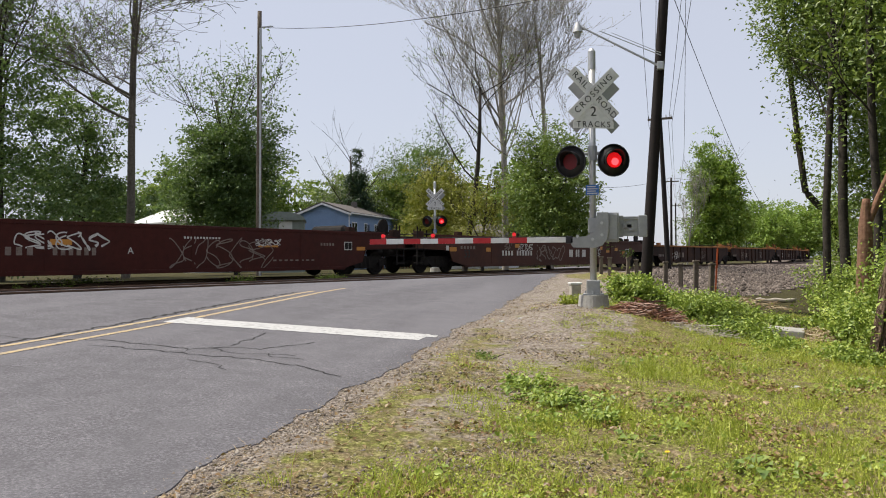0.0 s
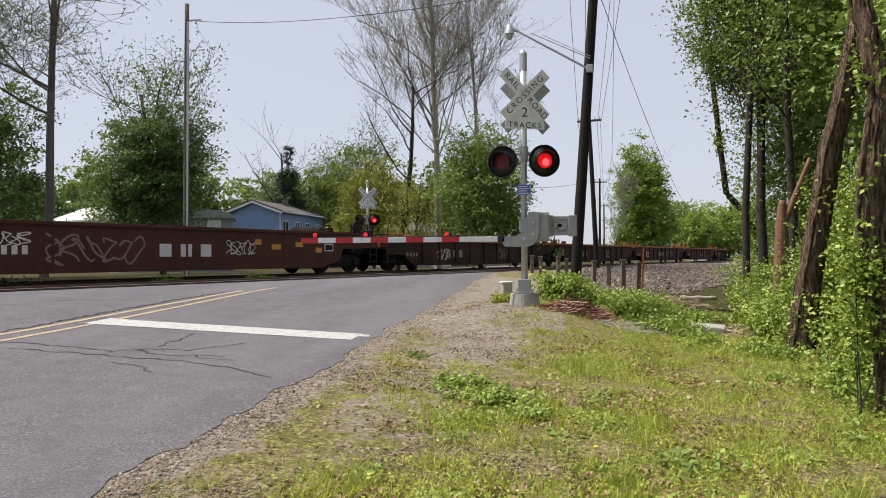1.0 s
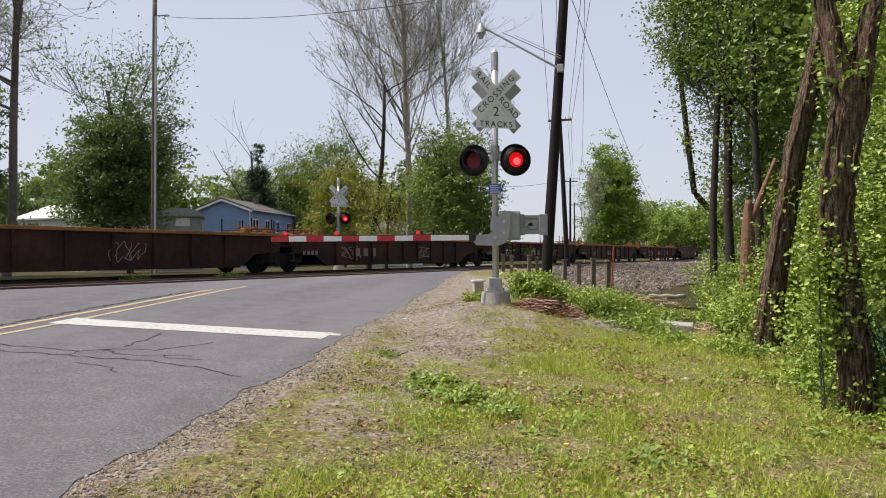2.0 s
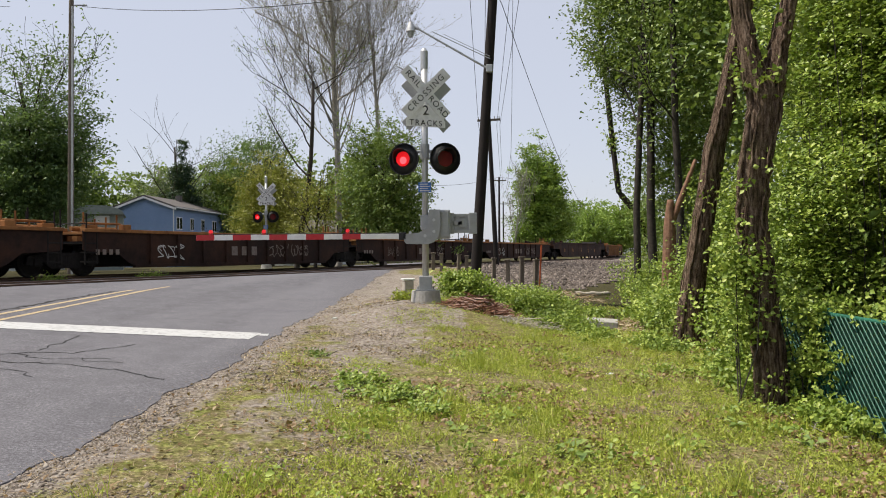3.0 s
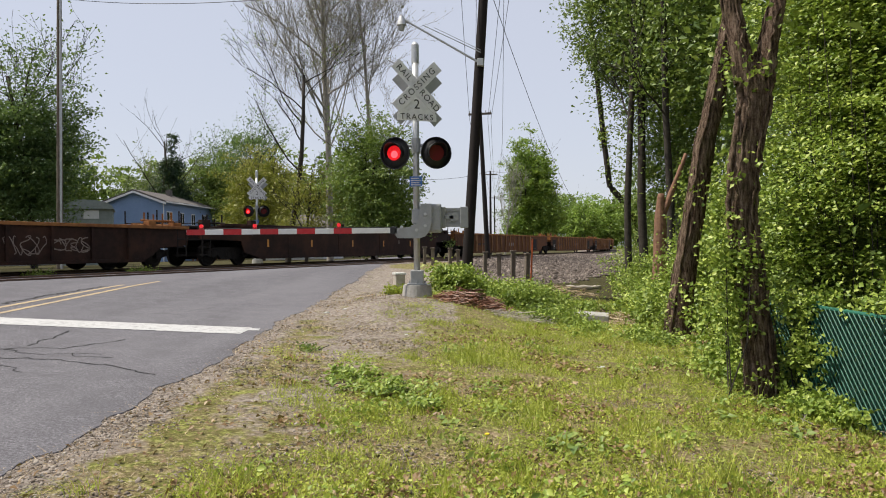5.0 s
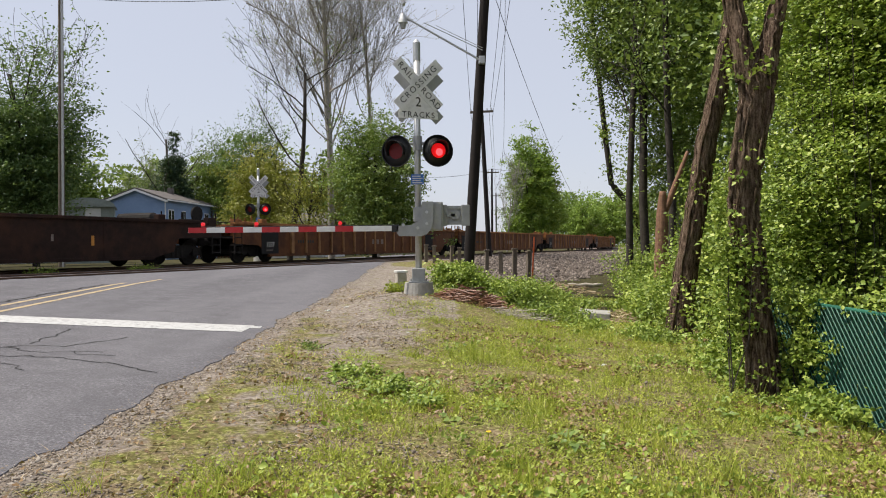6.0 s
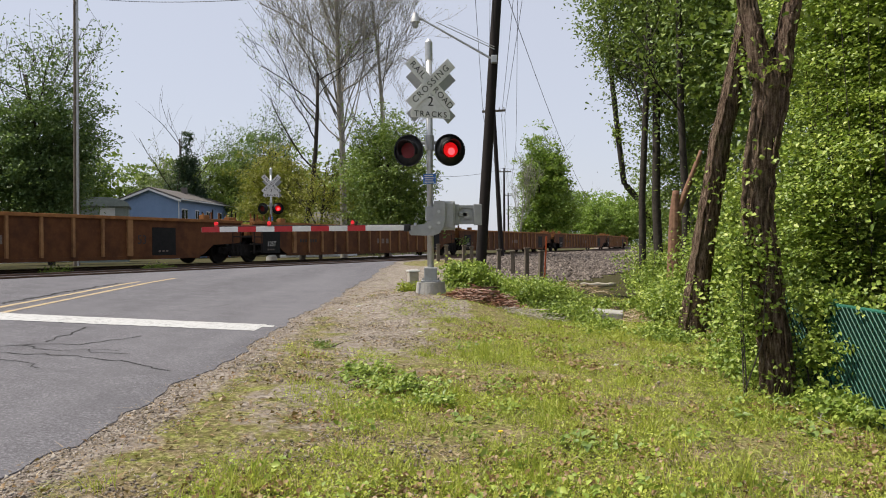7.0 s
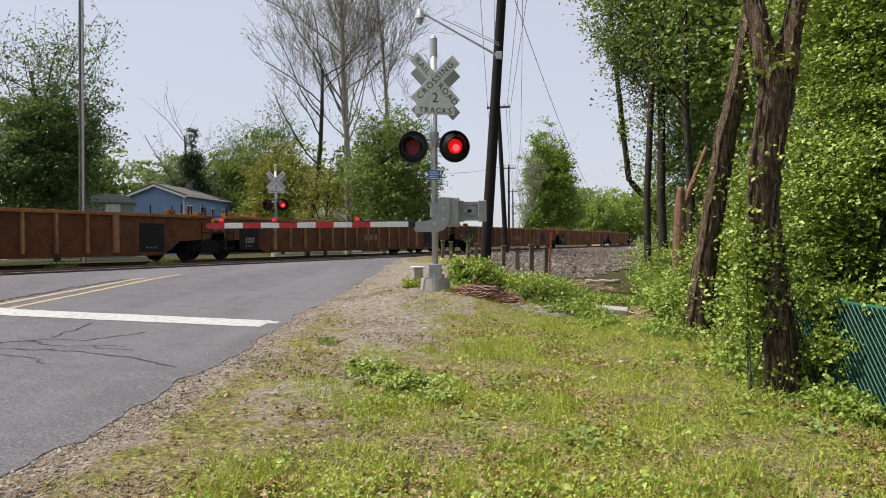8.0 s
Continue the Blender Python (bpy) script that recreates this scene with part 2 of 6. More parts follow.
def ground_material():
    """Grass, bare soil, gravel shoulder and ballast, told apart by masks on the sheet and broken by noise."""
    m, nt, b = nodes_of("verge_ground")
    pos = nt.nodes.new("ShaderNodeNewGeometry").outputs["Position"]
    att = nt.nodes.new("ShaderNodeAttribute")
    att.attribute_name = "cover"
    sep = nt.nodes.new("ShaderNodeSeparateColor")
    nt.links.new(att.outputs["Color"], sep.inputs[0])
    fine = noise_node(nt, pos, 28, 8, 0.7)
    mid = noise_node(nt, pos, 3.2, 6, 0.65)
    big = noise_node(nt, pos, 0.6, 4, 0.6)
    soil = ramp(nt, fine, (0.36, (0.075, 0.052, 0.034)), (0.5, (0.20, 0.145, 0.095)), (0.64, (0.40, 0.315, 0.22)))
    grass = ramp(nt, fine, (0.36, (0.07, 0.075, 0.02)), (0.5, (0.18, 0.20, 0.05)), (0.64, (0.38, 0.37, 0.13)))
    stones = nt.nodes.new("ShaderNodeTexVoronoi")
    stones.inputs["Scale"].default_value = 26
    nt.links.new(pos, stones.inputs["Vector"])
    stone_col = ramp(nt, stones.outputs["Color"], (0.1, (0.12, 0.105, 0.095)), (0.5, (0.24, 0.215, 0.195)), (0.9, (0.40, 0.37, 0.34)))
    big_stones = nt.nodes.new("ShaderNodeTexVoronoi")
    big_stones.inputs["Scale"].default_value = 11
    nt.links.new(pos, big_stones.inputs["Vector"])
    ballast = ramp(nt, big_stones.outputs["Color"], (0.1, (0.07, 0.056, 0.048)), (0.5, (0.15, 0.125, 0.108)), (0.9, (0.27, 0.235, 0.21)))
    bare = ramp(nt, mid, (0.40, (0, 0, 0)), (0.62, (1, 1, 1)))
    bare = maths(nt, "MULTIPLY", bare, 0.8)
    speck = noise_node(nt, pos, 9, 6, 0.7)
    grass = mix(nt, ramp(nt, speck, (0.44, (0, 0, 0)), (0.56, (0.8,) * 3)), grass, (0.10, 0.085, 0.035))
    grass_soil = mix(nt, bare, grass, soil)
    # shoulder of gravel beside the asphalt
    g = maths(nt, "ADD", sep.outputs[0], maths(nt, "MULTIPLY", maths(nt, "SUBTRACT", mid, 0.5), 1.5))
    g = ramp(nt, g, (0.40, (0, 0, 0)), (0.66, (1, 1, 1)))
    col = mix(nt, g, grass_soil, mix(nt, 0.3, stone_col, soil))
    k = maths(nt, "ADD", sep.outputs[1], maths(nt, "MULTIPLY", maths(nt, "SUBTRACT", big, 0.5), 0.9))
    k = ramp(nt, k, (0.42, (0, 0, 0)), (0.58, (1, 1, 1)))
    col = mix(nt, k, col, ballast)
    # deep leaf litter under the wood
    l = ramp(nt, maths(nt, "ADD", sep.outputs[2], maths(nt, "MULTIPLY", maths(nt, "SUBTRACT", mid, 0.5), 0.8)), (0.4, (0, 0, 0)), (0.6, (1, 1, 1)))
    col = mix(nt, l, col, ramp(nt, fine, (0.3, (0.03, 0.035, 0.015)), (0.7, (0.09, 0.075, 0.04))))
    nt.links.new(col, b.inputs["Base Color"])
    b.inputs["Roughness"].default_value = 0.95
    b.inputs["Specular IOR Level"].default_value = 0.04
    h = maths(nt, "ADD", fine, maths(nt, "MULTIPLY", big_stones.outputs["Distance"], k))
    bump(nt, b, h, 0.7, 0.03)
    return m


def asphalt_material():
    m, nt, b = nodes_of("worn_asphalt")
    pos = nt.nodes.new("ShaderNodeNewGeometry").outputs["Position"]
    fine = noise_node(nt, pos, 42, 9, 0.85)
    mid = noise_node(nt, pos, 2.2, 8, 0.7)
    st = nt.nodes.new("ShaderNodeMapping")
    st.inputs["Scale"].default_value = (1.1, 0.10, 1.0)
    nt.links.new(pos, st.inputs[0])
    tracks = noise_node(nt, st.outputs[0], 1.0, 4, 0.5)
    col = ramp(nt, fine, (0.36, (0.041, 0.039, 0.044)), (0.5, (0.113, 0.109, 0.120)), (0.64, (0.272, 0.263, 0.285)))
    col = mix(nt, ramp(nt, mid, (0.42, (0, 0, 0)), (0.62, (0.55,) * 3)), col, (0.079, 0.076, 0.084))
    col = mix(nt, ramp(nt, tracks, (0.4, (0, 0, 0)), (0.65, (0.45,) * 3)), col, (0.174, 0.169, 0.183))
    nt.links.new(col, b.inputs["Base Color"])
    b.inputs["Roughness"].default_value = 0.88
    b.inputs["Specular IOR Level"].default_value = 0.25
    bump(nt, b, fine, 0.6, 0.008)
    return m


M_ground, M_asphalt = ground_material(), asphalt_material()


def worn_paint(name, c, worn):
    m, nt, b = nodes_of(name)
    pos = nt.nodes.new("ShaderNodeNewGeometry").outputs["Position"]
    fine = noise_node(nt, pos, 13, 9, 0.8)
    col = mix(nt, ramp(nt, fine, (0.50, (0, 0, 0)), (0.60, (worn,) * 3)), c, (0.17, 0.165, 0.165))
    nt.links.new(col, b.inputs["Base Color"])
    b.inputs["Roughness"].default_value = 0.75
    bump(nt, b, fine, 0.4, 0.004)
    return m


M_stop = worn_paint("white_road_paint", (0.45, 0.45, 0.445), 0.7)
M_yellow = worn_paint("yellow_road_paint", (0.42, 0.315, 0.17), 0.95)
M_crack = surface("crack_filler", (0.010, 0.010, 0.010), (0.024, 0.024, 0.025), 30, 0.9)


# ---- ground and road ---------------------------------------------------
def axis(near_lo, near_hi, step, far_lo, far_hi, grow):
    a = list(np.arange(near_lo, near_hi + 1e-6, step))
    d, v = step, near_hi
    while v < far_hi:
        d *= grow
        v += d
        a.append(v)
    d, v = step, near_lo
    while v > far_lo:
        d *= grow
        v -= d
        a.insert(0, v)
    return a


def build_ground():
    xs, ys = axis(-4, 7, 0.16, -1500, 1500, 1.13), axis(2, 24, 0.2, -600, 2500, 1.10)
    verts, cover = [], []
    for y in ys:
        for x in xs:
            q, r = q_of(x, y), math.hypot(x, y)
            z = ground_z(x, y)
            on_road = road_left(y) - 0.1 < x < road_right(y) - 0.45
            if on_road and -4 < q:
                z -= 0.08
            if r < 40 and not on_road:
                z += 0.05 * min(1.0, max(0.0, x - road_right(y) - 0.1) if x < road_right(y) + 1.2 and x > -6 else 1.0) * (noise.noise((x * 0.9, y * 0.9, 0)) + 0.5 * noise.noise((x * 2.7, y * 2.7, 3)))
            elif r > 120:
                z += 0.4 * noise.noise((x * 0.02, y * 0.02, 0))
            verts.append((x, y, z))
            edge = x - road_right(y)
            gravel = max(0.0, 1 - edge / 0.8) if edge > -0.3 else 0.2
            gravel = max(gravel, 0.75 * math.exp(-((x + 1.1) ** 2 / 1.3 + (y - 11.5) ** 2 / 20)), 0.55 * math.exp(-((x + 1.4) ** 2 / 0.9 + (y - 7) ** 2 / 10)))
            bal = float(np.interp(q, (-9.5, -7.5, 10.2, 12.4), (0.0, 1.0, 1.0, 0.0))) if x > 1.0 + max(0, 18 - y) or q < 0.6 else 0.0
            wood = float(np.interp(x - 3.6 - max(0, (y - 10) * 0.12), (0, 1.2), (0, 1))) if q > 9 and y > -10 else (0.8 if q < -9 else 0.0)
            if 14.5 < y < 32 and x > 0.9 and q < 14:
                wood = max(wood, min(1.0, (y - 14.5) / 1.5))
            if 12.5 < y < 30 and edge > 0 and x < 0.3:
                gravel = max(gravel, 0.72)
            cover.append((gravel, bal, wood, 1.0))
    n = len(xs)
    faces = [(j * n + i, j * n + i + 1, (j + 1) * n + i + 1, (j + 1) * n + i) for j in range(len(ys) - 1) for i in range(n - 1)]
    me = mesh_of("ground", verts, faces, M_ground, True)
    ca = me.color_attributes.new("cover", "FLOAT_COLOR", "POINT")
    ca.data.foreach_set("color", np.array(cover, dtype=np.float32).ravel())
    tagged(new("ground", me), "weedy grass verge with gravel shoulder and railway ballast", "ground", kind="structure")


def road_z(x, y):
    return float(np.interp(q_of(x, y), Q_KEYS, Z_KEYS)) + 0.008


def build_road():
    ys = [-30 + 0.4 * i for i in range(80)] + [2 + 0.06 * i for i in range(300)] + [20 + 0.3 * i for i in range(210)]
    cols = 26
    verts, faces = [], []
    for y in ys:
        a, b = road_left(y), road_right(y)
        row = [(a + (b - a) * i / cols) for i in range(cols + 1)]
        verts.append((a, y, road_z(a, y) - 0.12))
        verts += [(x, y, road_z(x, y)) for x in row]
        verts.append((b + 0.06, y, road_z(b, y) - 0.12))
    n = cols + 3
    faces = [(j * n + i, j * n + i + 1, (j + 1) * n + i + 1, (j + 1) * n + i) for j in range(len(ys) - 1) for i in range(n - 1)]
    tagged(new("road", mesh_of("road", verts, faces, M_asphalt)), "worn grey two-lane asphalt road rising to the crossing", "road", kind="structure")


def ribbon(name, points, width, material, lift, label, ragged=0.0, seed=1):
    """A thin strip laid on the road through the points (x, y)."""
    rnd = random.Random(seed)
    verts, faces = [], []
    pts = [Vector(p) for p in points]
    dense = []
    for a, b in zip(pts, pts[1:]):
        n = max(1, int((b - a).length / 0.08))
        dense += [a.lerp(b, i / n) for i in range(n)]
    dense.append(pts[-1])
    for i, p in enumerate(dense):
        d = (dense[min(i + 1, len(dense) - 1)] - dense[max(i - 1, 0)]).normalized()
        s = Vector((-d.y, d.x))
        for k in (-1, 1):
            e = p + s * k * (width / 2) * (1 + ragged * rnd.uniform(-1, 1))
            verts.append((e.x, e.y, road_z(e.x, e.y) + lift))
    faces = [(2 * i, 2 * i + 1, 2 * i + 3, 2 * i + 2) for i in range(len(dense) - 1)]
    return tagged(new(name, mesh_of(name, verts, faces, material)), label, "road marking", kind="structure")


build_ground()
build_road()
ribbon("stop_line", [(-6.95, 11.02), (-2.82, 10.96)], 0.70, M_stop, 0.006, "worn white stop line across one lane", 0.03)
ribbon("stop_line", [(-2.84, 11.12), (-2.68, 11.14)], 0.16, M_stop, 0.006, "worn white tongue of paint at the stop line's end", 0.5, 5)
ribbon("yellow_line", [(-7.16, -20), (-7.19, 8.0), (-7.14, 17.1)], 0.095, M_yellow, 0.005, "faded double yellow centre line", 0.12, 2)
ribbon("yellow_line", [(-6.78, -20), (-6.80, 8.0), (-6.86, 18.5)], 0.095, M_yellow, 0.005, "faded double yellow centre line", 0.12, 3)


def crack(points, width, seed):
    rnd = random.Random(seed)
    pts = [Vector(p) for p in points]
    out = []
    for a, b in zip(pts, pts[1:]):
        n = max(2, int((b - a).length / 0.11))
        out += [a.lerp(b, i / n) + Vector((rnd.uniform(-1, 1), rnd.uniform(-1, 1))) * 0.055 for i in range(n)]
    out.append(pts[-1])
    ribbon("road_crack", out, width * 0.62, M_crack, 0.004, "black crack in the worn asphalt", 0.7, seed)


# ---- railway -----------------------------------------------------------
def build_track(c, label):
    track = thing("railway_track", label, "railway track")
    prof = [(-0.07, 0), (0.07, 0), (0.07, 0.015), (0.012, 0.035), (0.012, 0.11), (0.036, 0.125), (0.036, 0.16), (-0.036, 0.16), (-0.036, 0.125), (-0.012, 0.11), (-0.012, 0.035), (-0.07, 0.015)]
    ss = [-60, -30, 0, 30, 60, 72] + [72 + 8 * i for i in range(1, 30)]
    for side in (-0.75, 0.75):
        verts, faces = [], []
        for s in ss:
            p, h = track_point(c, s)
            n = Vector((math.cos(h), -math.sin(h), 0))
            verts += [p + n * (side + u) + Vector((0, 0, RAIL_Z - 0.16 + v)) for u, v in prof]
        k = len(prof)
        faces = [(i * k + a, i * k + (a + 1) % k, (i + 1) * k + (a + 1) % k, (i + 1) * k + a) for i in range(len(ss) - 1) for a in range(k)]
        rail = new("rail", mesh_of("rail", verts, faces, M_rail))
        rail.parent = track
    tie = box(-1.3, 1.3, -0.11, 0.11, -0.02, 0.1, 0.01)
    me = bpy.data.meshes.new("tie")
    tie.to_mesh(me)
    tie.free()
    me.materials.append(M_tie)
    for i in range(230):
        s = -40 + 0.62 * i
        p, h = track_point(c, s)
        if road_left(p.y) - 0.6 < p.x < road_right(p.y) + 0.6 and -40 < s < 60:
            continue
        t = new("tie", me)
        t.parent = track
        t.matrix_basis = pose(p.x, p.y, RAIL_Z - 0.2, 0, 0, -math.degrees(h))


build_track(NEAR_C, "empty near railway track on timber ties")
build_track(FAR_C, "far railway track that carries the train")


# ---- train -------------------------------------------------------------
def side_mat(y, z, x=1.405):
    return pose(x, y, z, 90, 0, 90)


def bars(parent, y, z, w, h, n, material, x=1.406):
    """Unreadable marks as a row of plain blocks."""
    step = w / n
    for i in range(n):
        part("stencil_mark", box(x - 0.004, x + 0.003, y + i * step, y + (i + 0.55) * step, z - h / 2, z + h / 2), material, parent)


def graffiti(parent, y, z, w, h, material, seed, strokes=5, x=1.408, width=0.045):
    """Looping sprayed strokes on the near side."""
    rnd = random.Random(seed)
    for k in range(strokes):
        cy, cz = y + w * (k + 0.5) / strokes, z
        a0, fr, ph = rnd.uniform(0, 6.28), rnd.choice((1, 2, 3)), rnd.uniform(0, 6.28)
        ax, az = w / strokes * rnd.uniform(0.5, 0.85), h * rnd.uniform(0.35, 0.52)
        n = 26
        pts = [Vector((cy + ax * math.cos(1.6 * math.pi * i / n * fr + a0), cz + az * math.sin(1.6 * math.pi * i / n + ph) + 0.08 * h * math.sin(4.8 * math.pi * i / n))) for i in range(n + 1)]
        verts = []
        for i, p in enumerate(pts):
            d = (pts[min(i + 1, n)] - pts[max(i - 1, 0)])
            d = d.normalized() if d.length > 1e-6 else Vector((1, 0))
            s = Vector((-d.y, d.x)) * width / 2
            verts += [(x + 0.0004 * k, p.x + s.x, p.y + s.y), (x + 0.0004 * k, p.x - s.x, p.y - s.y)]
        faces = [(2 * i, 2 * i + 1, 2 * i + 3, 2 * i + 2) for i in range(n)]
        ob = new("graffiti", mesh_of("graffiti", verts, faces, material))
        ob.parent = parent


def build_truck_meshes():
    """One wheel and one side frame, shared by all trucks."""
    bm = bmesh.new()
    for s in (-1, 1):
        add_cyl(bm, (s * 0.68, 0, 0), (s * 0.80, 0, 0), 0.46, 0.44, 24)
        add_cyl(bm, (s * 0.80, 0, 0), (s * 0.84, 0, 0), 0.36, 0.30, 24)
    add_cyl(bm, (-1.0, 0, 0), (1.0, 0, 0), 0.09, None, 10)
    wheel = bpy.data.meshes.new("wheelset")
    bm.to_mesh(wheel)
    bm.free()
    wheel.materials.append(M_truck)
    bm = bmesh.new()
    for s in (-1, 1):
        f = prism([(-1.25, 0.40), (-1.2, 0.62), (-0.5, 0.72), (0.5, 0.72), (1.2, 0.62), (1.25, 0.40), (1.0, 0.34), (0.78, 0.5), (0.45, 0.26), (-0.45, 0.26), (-0.78, 0.5), (-1.0, 0.34)], "x", s * 0.98 - 0.07, s * 0.98 + 0.07)
        tmp = bpy.data.meshes.new("tmp")
        f.to_mesh(tmp)
        f.free()
        bm.from_mesh(tmp)
        for k in (-0.22, 0, 0.22):
            add_cyl(bm, (s * 1.0, k, 0.3), (s * 1.0, k, 0.62), 0.085, None, 10)
        for k in (-0.9, 0.9):
            add_box(bm, s * 1.06 - 0.05, s * 1.06 + 0.05, k - 0.13, k + 0.13, 0.33, 0.6, 0.03)
    add_box(bm, -0.95, 0.95, -0.2, 0.2, 0.45, 0.72, 0.03)
    frame_me = bpy.data.meshes.new("truck_frame")
    bm.to_mesh(frame_me)
    bm.free()
    frame_me.materials.append(M_truck)
    return wheel, frame_me


WHEEL_ME, FRAME_ME = build_truck_meshes()


def add_truck(car, y):
    fr = new("truck_frame", FRAME_ME)
    fr.parent = car
    fr.matrix_basis = pose(0, y, 0)
    for k in (-0.9, 0.9):
        w = new("wheelset", WHEEL_ME)
        w.parent = fr
        w.matrix_basis = pose(0, k, 0.46)


def build_car(style, length, front_truck, rear_truck, label, seed):
    """One platform of the train; y runs along the track, x towards the road, z from the rail top."""
    rnd = random.Random(seed)
    car = thing("well_car", label, "railway car", group="cars of the passing train")
    half = length / 2
    single = style in ("smooth_a", "smooth_b", "smooth_c")
    over = 3.7 if single else (2.35 if style == "low" else 2.6)  # length of the raised deck at each end
    paint = {"smooth_a": M_brown, "smooth_b": M_brown2, "smooth_c": M_dark, "low": M_dark, "ribbed": M_ribbed}[style]
    ledge = {"smooth_a": M_brown, "smooth_b": M_brown2, "smooth_c": M_dark, "low": M_rust, "ribbed": M_rust}[style]
    top = 1.60 if style != "low" else 1.44
    bot = 0.30
    for s in (-1, 1):
        e, w = half - 0.35, half - over
        # side sheet: drops into the well between the trucks, arches over the wheels at the ends
        out = [(-w, bot), (w, bot), (w + 0.30, 0.42), (w + 0.7, 0.70), (e - 0.2, 0.76), (e, 0.80), (e, top - 0.06), (-e, top - 0.06), (-e, 0.80), (-e + 0.2, 0.76), (-w - 0.7, 0.70), (-w - 0.30, 0.42)]
        if single:
            out = [(-w, bot), (w, bot), (w + 0.9, 0.50), (w + 1.1, 0.95), (e, 1.02), (e, top - 0.25), (e - 1.2, top - 0.06), (-e + 1.2, top - 0.06), (-e, top - 0.25), (-e, 1.02), (-w - 1.1, 0.95), (-w - 0.9, 0.50)]
        part("side_wall", prism(out, "x", s * 1.38 - 0.02, s * 1.38 + 0.02), paint, car)
        lim = e - 1.2 if single else e
        part("top_chord", box(s * 1.38 - 0.13, s * 1.38 + (0.10 if style != "smooth_a" else 0.04), -lim, lim, top - 0.10, top, 0.015), ledge, car)
        part("bottom_sill", box(s * 1.38 - 0.12, s * 1.38 + 0.035, -w, w, bot - 0.06, bot + 0.05, 0.01), paint, car)
        if style in ("low", "ribbed"):
            n = 13 if style == "ribbed" else 9
            for i in range(n):
                y = -7.05 + 1.042 * i if style == "ribbed" else -w + 2 * w * (i + 0.5) / n
                wide = 0.2 if (style == "ribbed" and i in (0, n - 1)) else 0.085
                part("rib", box(s * 1.40 - 0.01, s * 1.40 + 0.075, y - wide / 2, y + wide / 2, bot + 0.05, top - 0.10, 0.008), M_rib if style == "ribbed" else paint, car)
        if single:
            n = 4
            for i in range(n):
                y = -w + 2 * w * (i + 0.5) / n
                part("seam", box(s * 1.40 - 0.01, s * 1.40 + 0.012, y - 0.04, y + 0.04, bot, top - 0.1), paint, car)
    part("well_floor", box(-1.34, 1.34, -half + over, half - over, bot - 0.03, bot + 0.03), M_dark, car)
    for s in (-1, 1):
        a = s * (half - over)
        bm = bmesh.new()
        add_box(bm, -1.34, 1.34, min(a, s * (half - 0.4)), max(a, s * (half - 0.4)), 0.98, 1.06, 0.01)
        add_box(bm, -1.34, 1.34, a - 0.05, a + 0.05, bot, 1.02)
        part("end_deck", bm, M_truck, car)
        bm = bmesh.new()
        add_cyl(bm, (0, s * (half - 0.9), 0.86), (0, s * (half + 0.02), 0.86), 0.15, 0.13, 10)
        add_box(bm, -0.16, 0.16, s * half - 0.2, s * half + 0.2, 0.7, 1.0, 0.04)
        part("coupler", bm, M_truck, car)
        # brake gear, piping and container stops on the end deck
        gear = M_rust if style in ("low", "ribbed") else M_dark
        for k in range(6):
            x, y = rnd.uniform(-1.2, 1.2), s * (half - rnd.uniform(0.6, over))
            hh = rnd.uniform(0.12, 0.5)
            part("brake_gear", box(x - 0.12, x + 0.12, y - rnd.uniform(0.08, 0.3), y + rnd.uniform(0.08, 0.3), 1.06, 1.06 + hh, 0.02), gear, car)
        for x in (-1.2, 1.2):
            part("container_stop", box(x - 0.12, x + 0.12, s * (half - 0.75) - 0.2, s * (half - 0.75) + 0.2, 1.06, top + 0.12, 0.02), gear, car)
        bm = bmesh.new()
        for x in (-1.3, 0.2, 1.3):
            y = s * (half - 0.55)
            add_cyl(bm, (x, y, 1.0), (x, y, 2.05 if x < 0.5 else 1.9), 0.026, None, 6)
        for z in (1.3, 1.6):
            add_cyl(bm, (-1.3, s * (half - 0.55), z), (1.3, s * (half - 0.55), z), 0.018, None, 6)
        part("end_rail", bm, M_truck, car)
        # raised walkway, steps and corner posts where the body meets the coupling
        part("walkway", box(-1.30, 1.36, min(s * (half - 1.5), s * (half - 0.35)), max(s * (half - 1.5), s * (half - 0.35)), 1.26, 1.33, 0.01), gear, car)
        for k in range(3):
            part("step", box(1.18, 1.42, s * (half - 0.62) - 0.2, s * (half - 0.62) + 0.2, 0.42 + 0.28 * k, 0.46 + 0.28 * k, 0.006), M_truck, car)
        for y in (0.42, 0.84):
            part("ladder_rail", box(1.37, 1.41, s * (half - y) - 0.02, s * (half - y) + 0.02, 0.36, 1.34, 0.004), M_truck, car)
        part("corner_post", box(1.20, 1.42, s * (half - over + 0.35) - 0.16, s * (half - over + 0.35) + 0.16, top - 0.02, top + 0.16, 0.03), gear, car)
        bm = bmesh.new()
        for k in range(4):
            y = s * (half - 0.7 - 0.42 * k)
            add_cyl(bm, (1.0, y, 1.33), (1.0, y, rnd.uniform(1.62, 1.95)), 0.03, None, 6)
        add_cyl(bm, (1.0, s * (half - 0.6), 1.62), (1.0, s * (half - 2.1), 1.62), 0.035, None, 8)
        add_cyl(bm, (0.7, s * (half - 0.5), 1.45), (0.7, s * (half - 2.2), 1.45), 0.07, None, 10)
        part("brake_pipe", bm, gear if style in ("low", "ribbed") else M_truck, car)
    if single:
        # air tank and hand brake on one end
        bm = bmesh.new()
        add_cyl(bm, (-0.6, half - 3.2, 1.62), (0.9, half - 3.2, 1.62), 0.22, None, 14)
        add_cyl(bm, (0.9, half - 3.2, 1.62), (1.02, half - 3.2, 1.62), 0.22, 0.1, 14)
        add_box(bm, -0.5, 0.8, half - 3.4, half - 3.0, 1.06, 1.45, 0.02)
        part("air_tank", bm, M_truck, car)
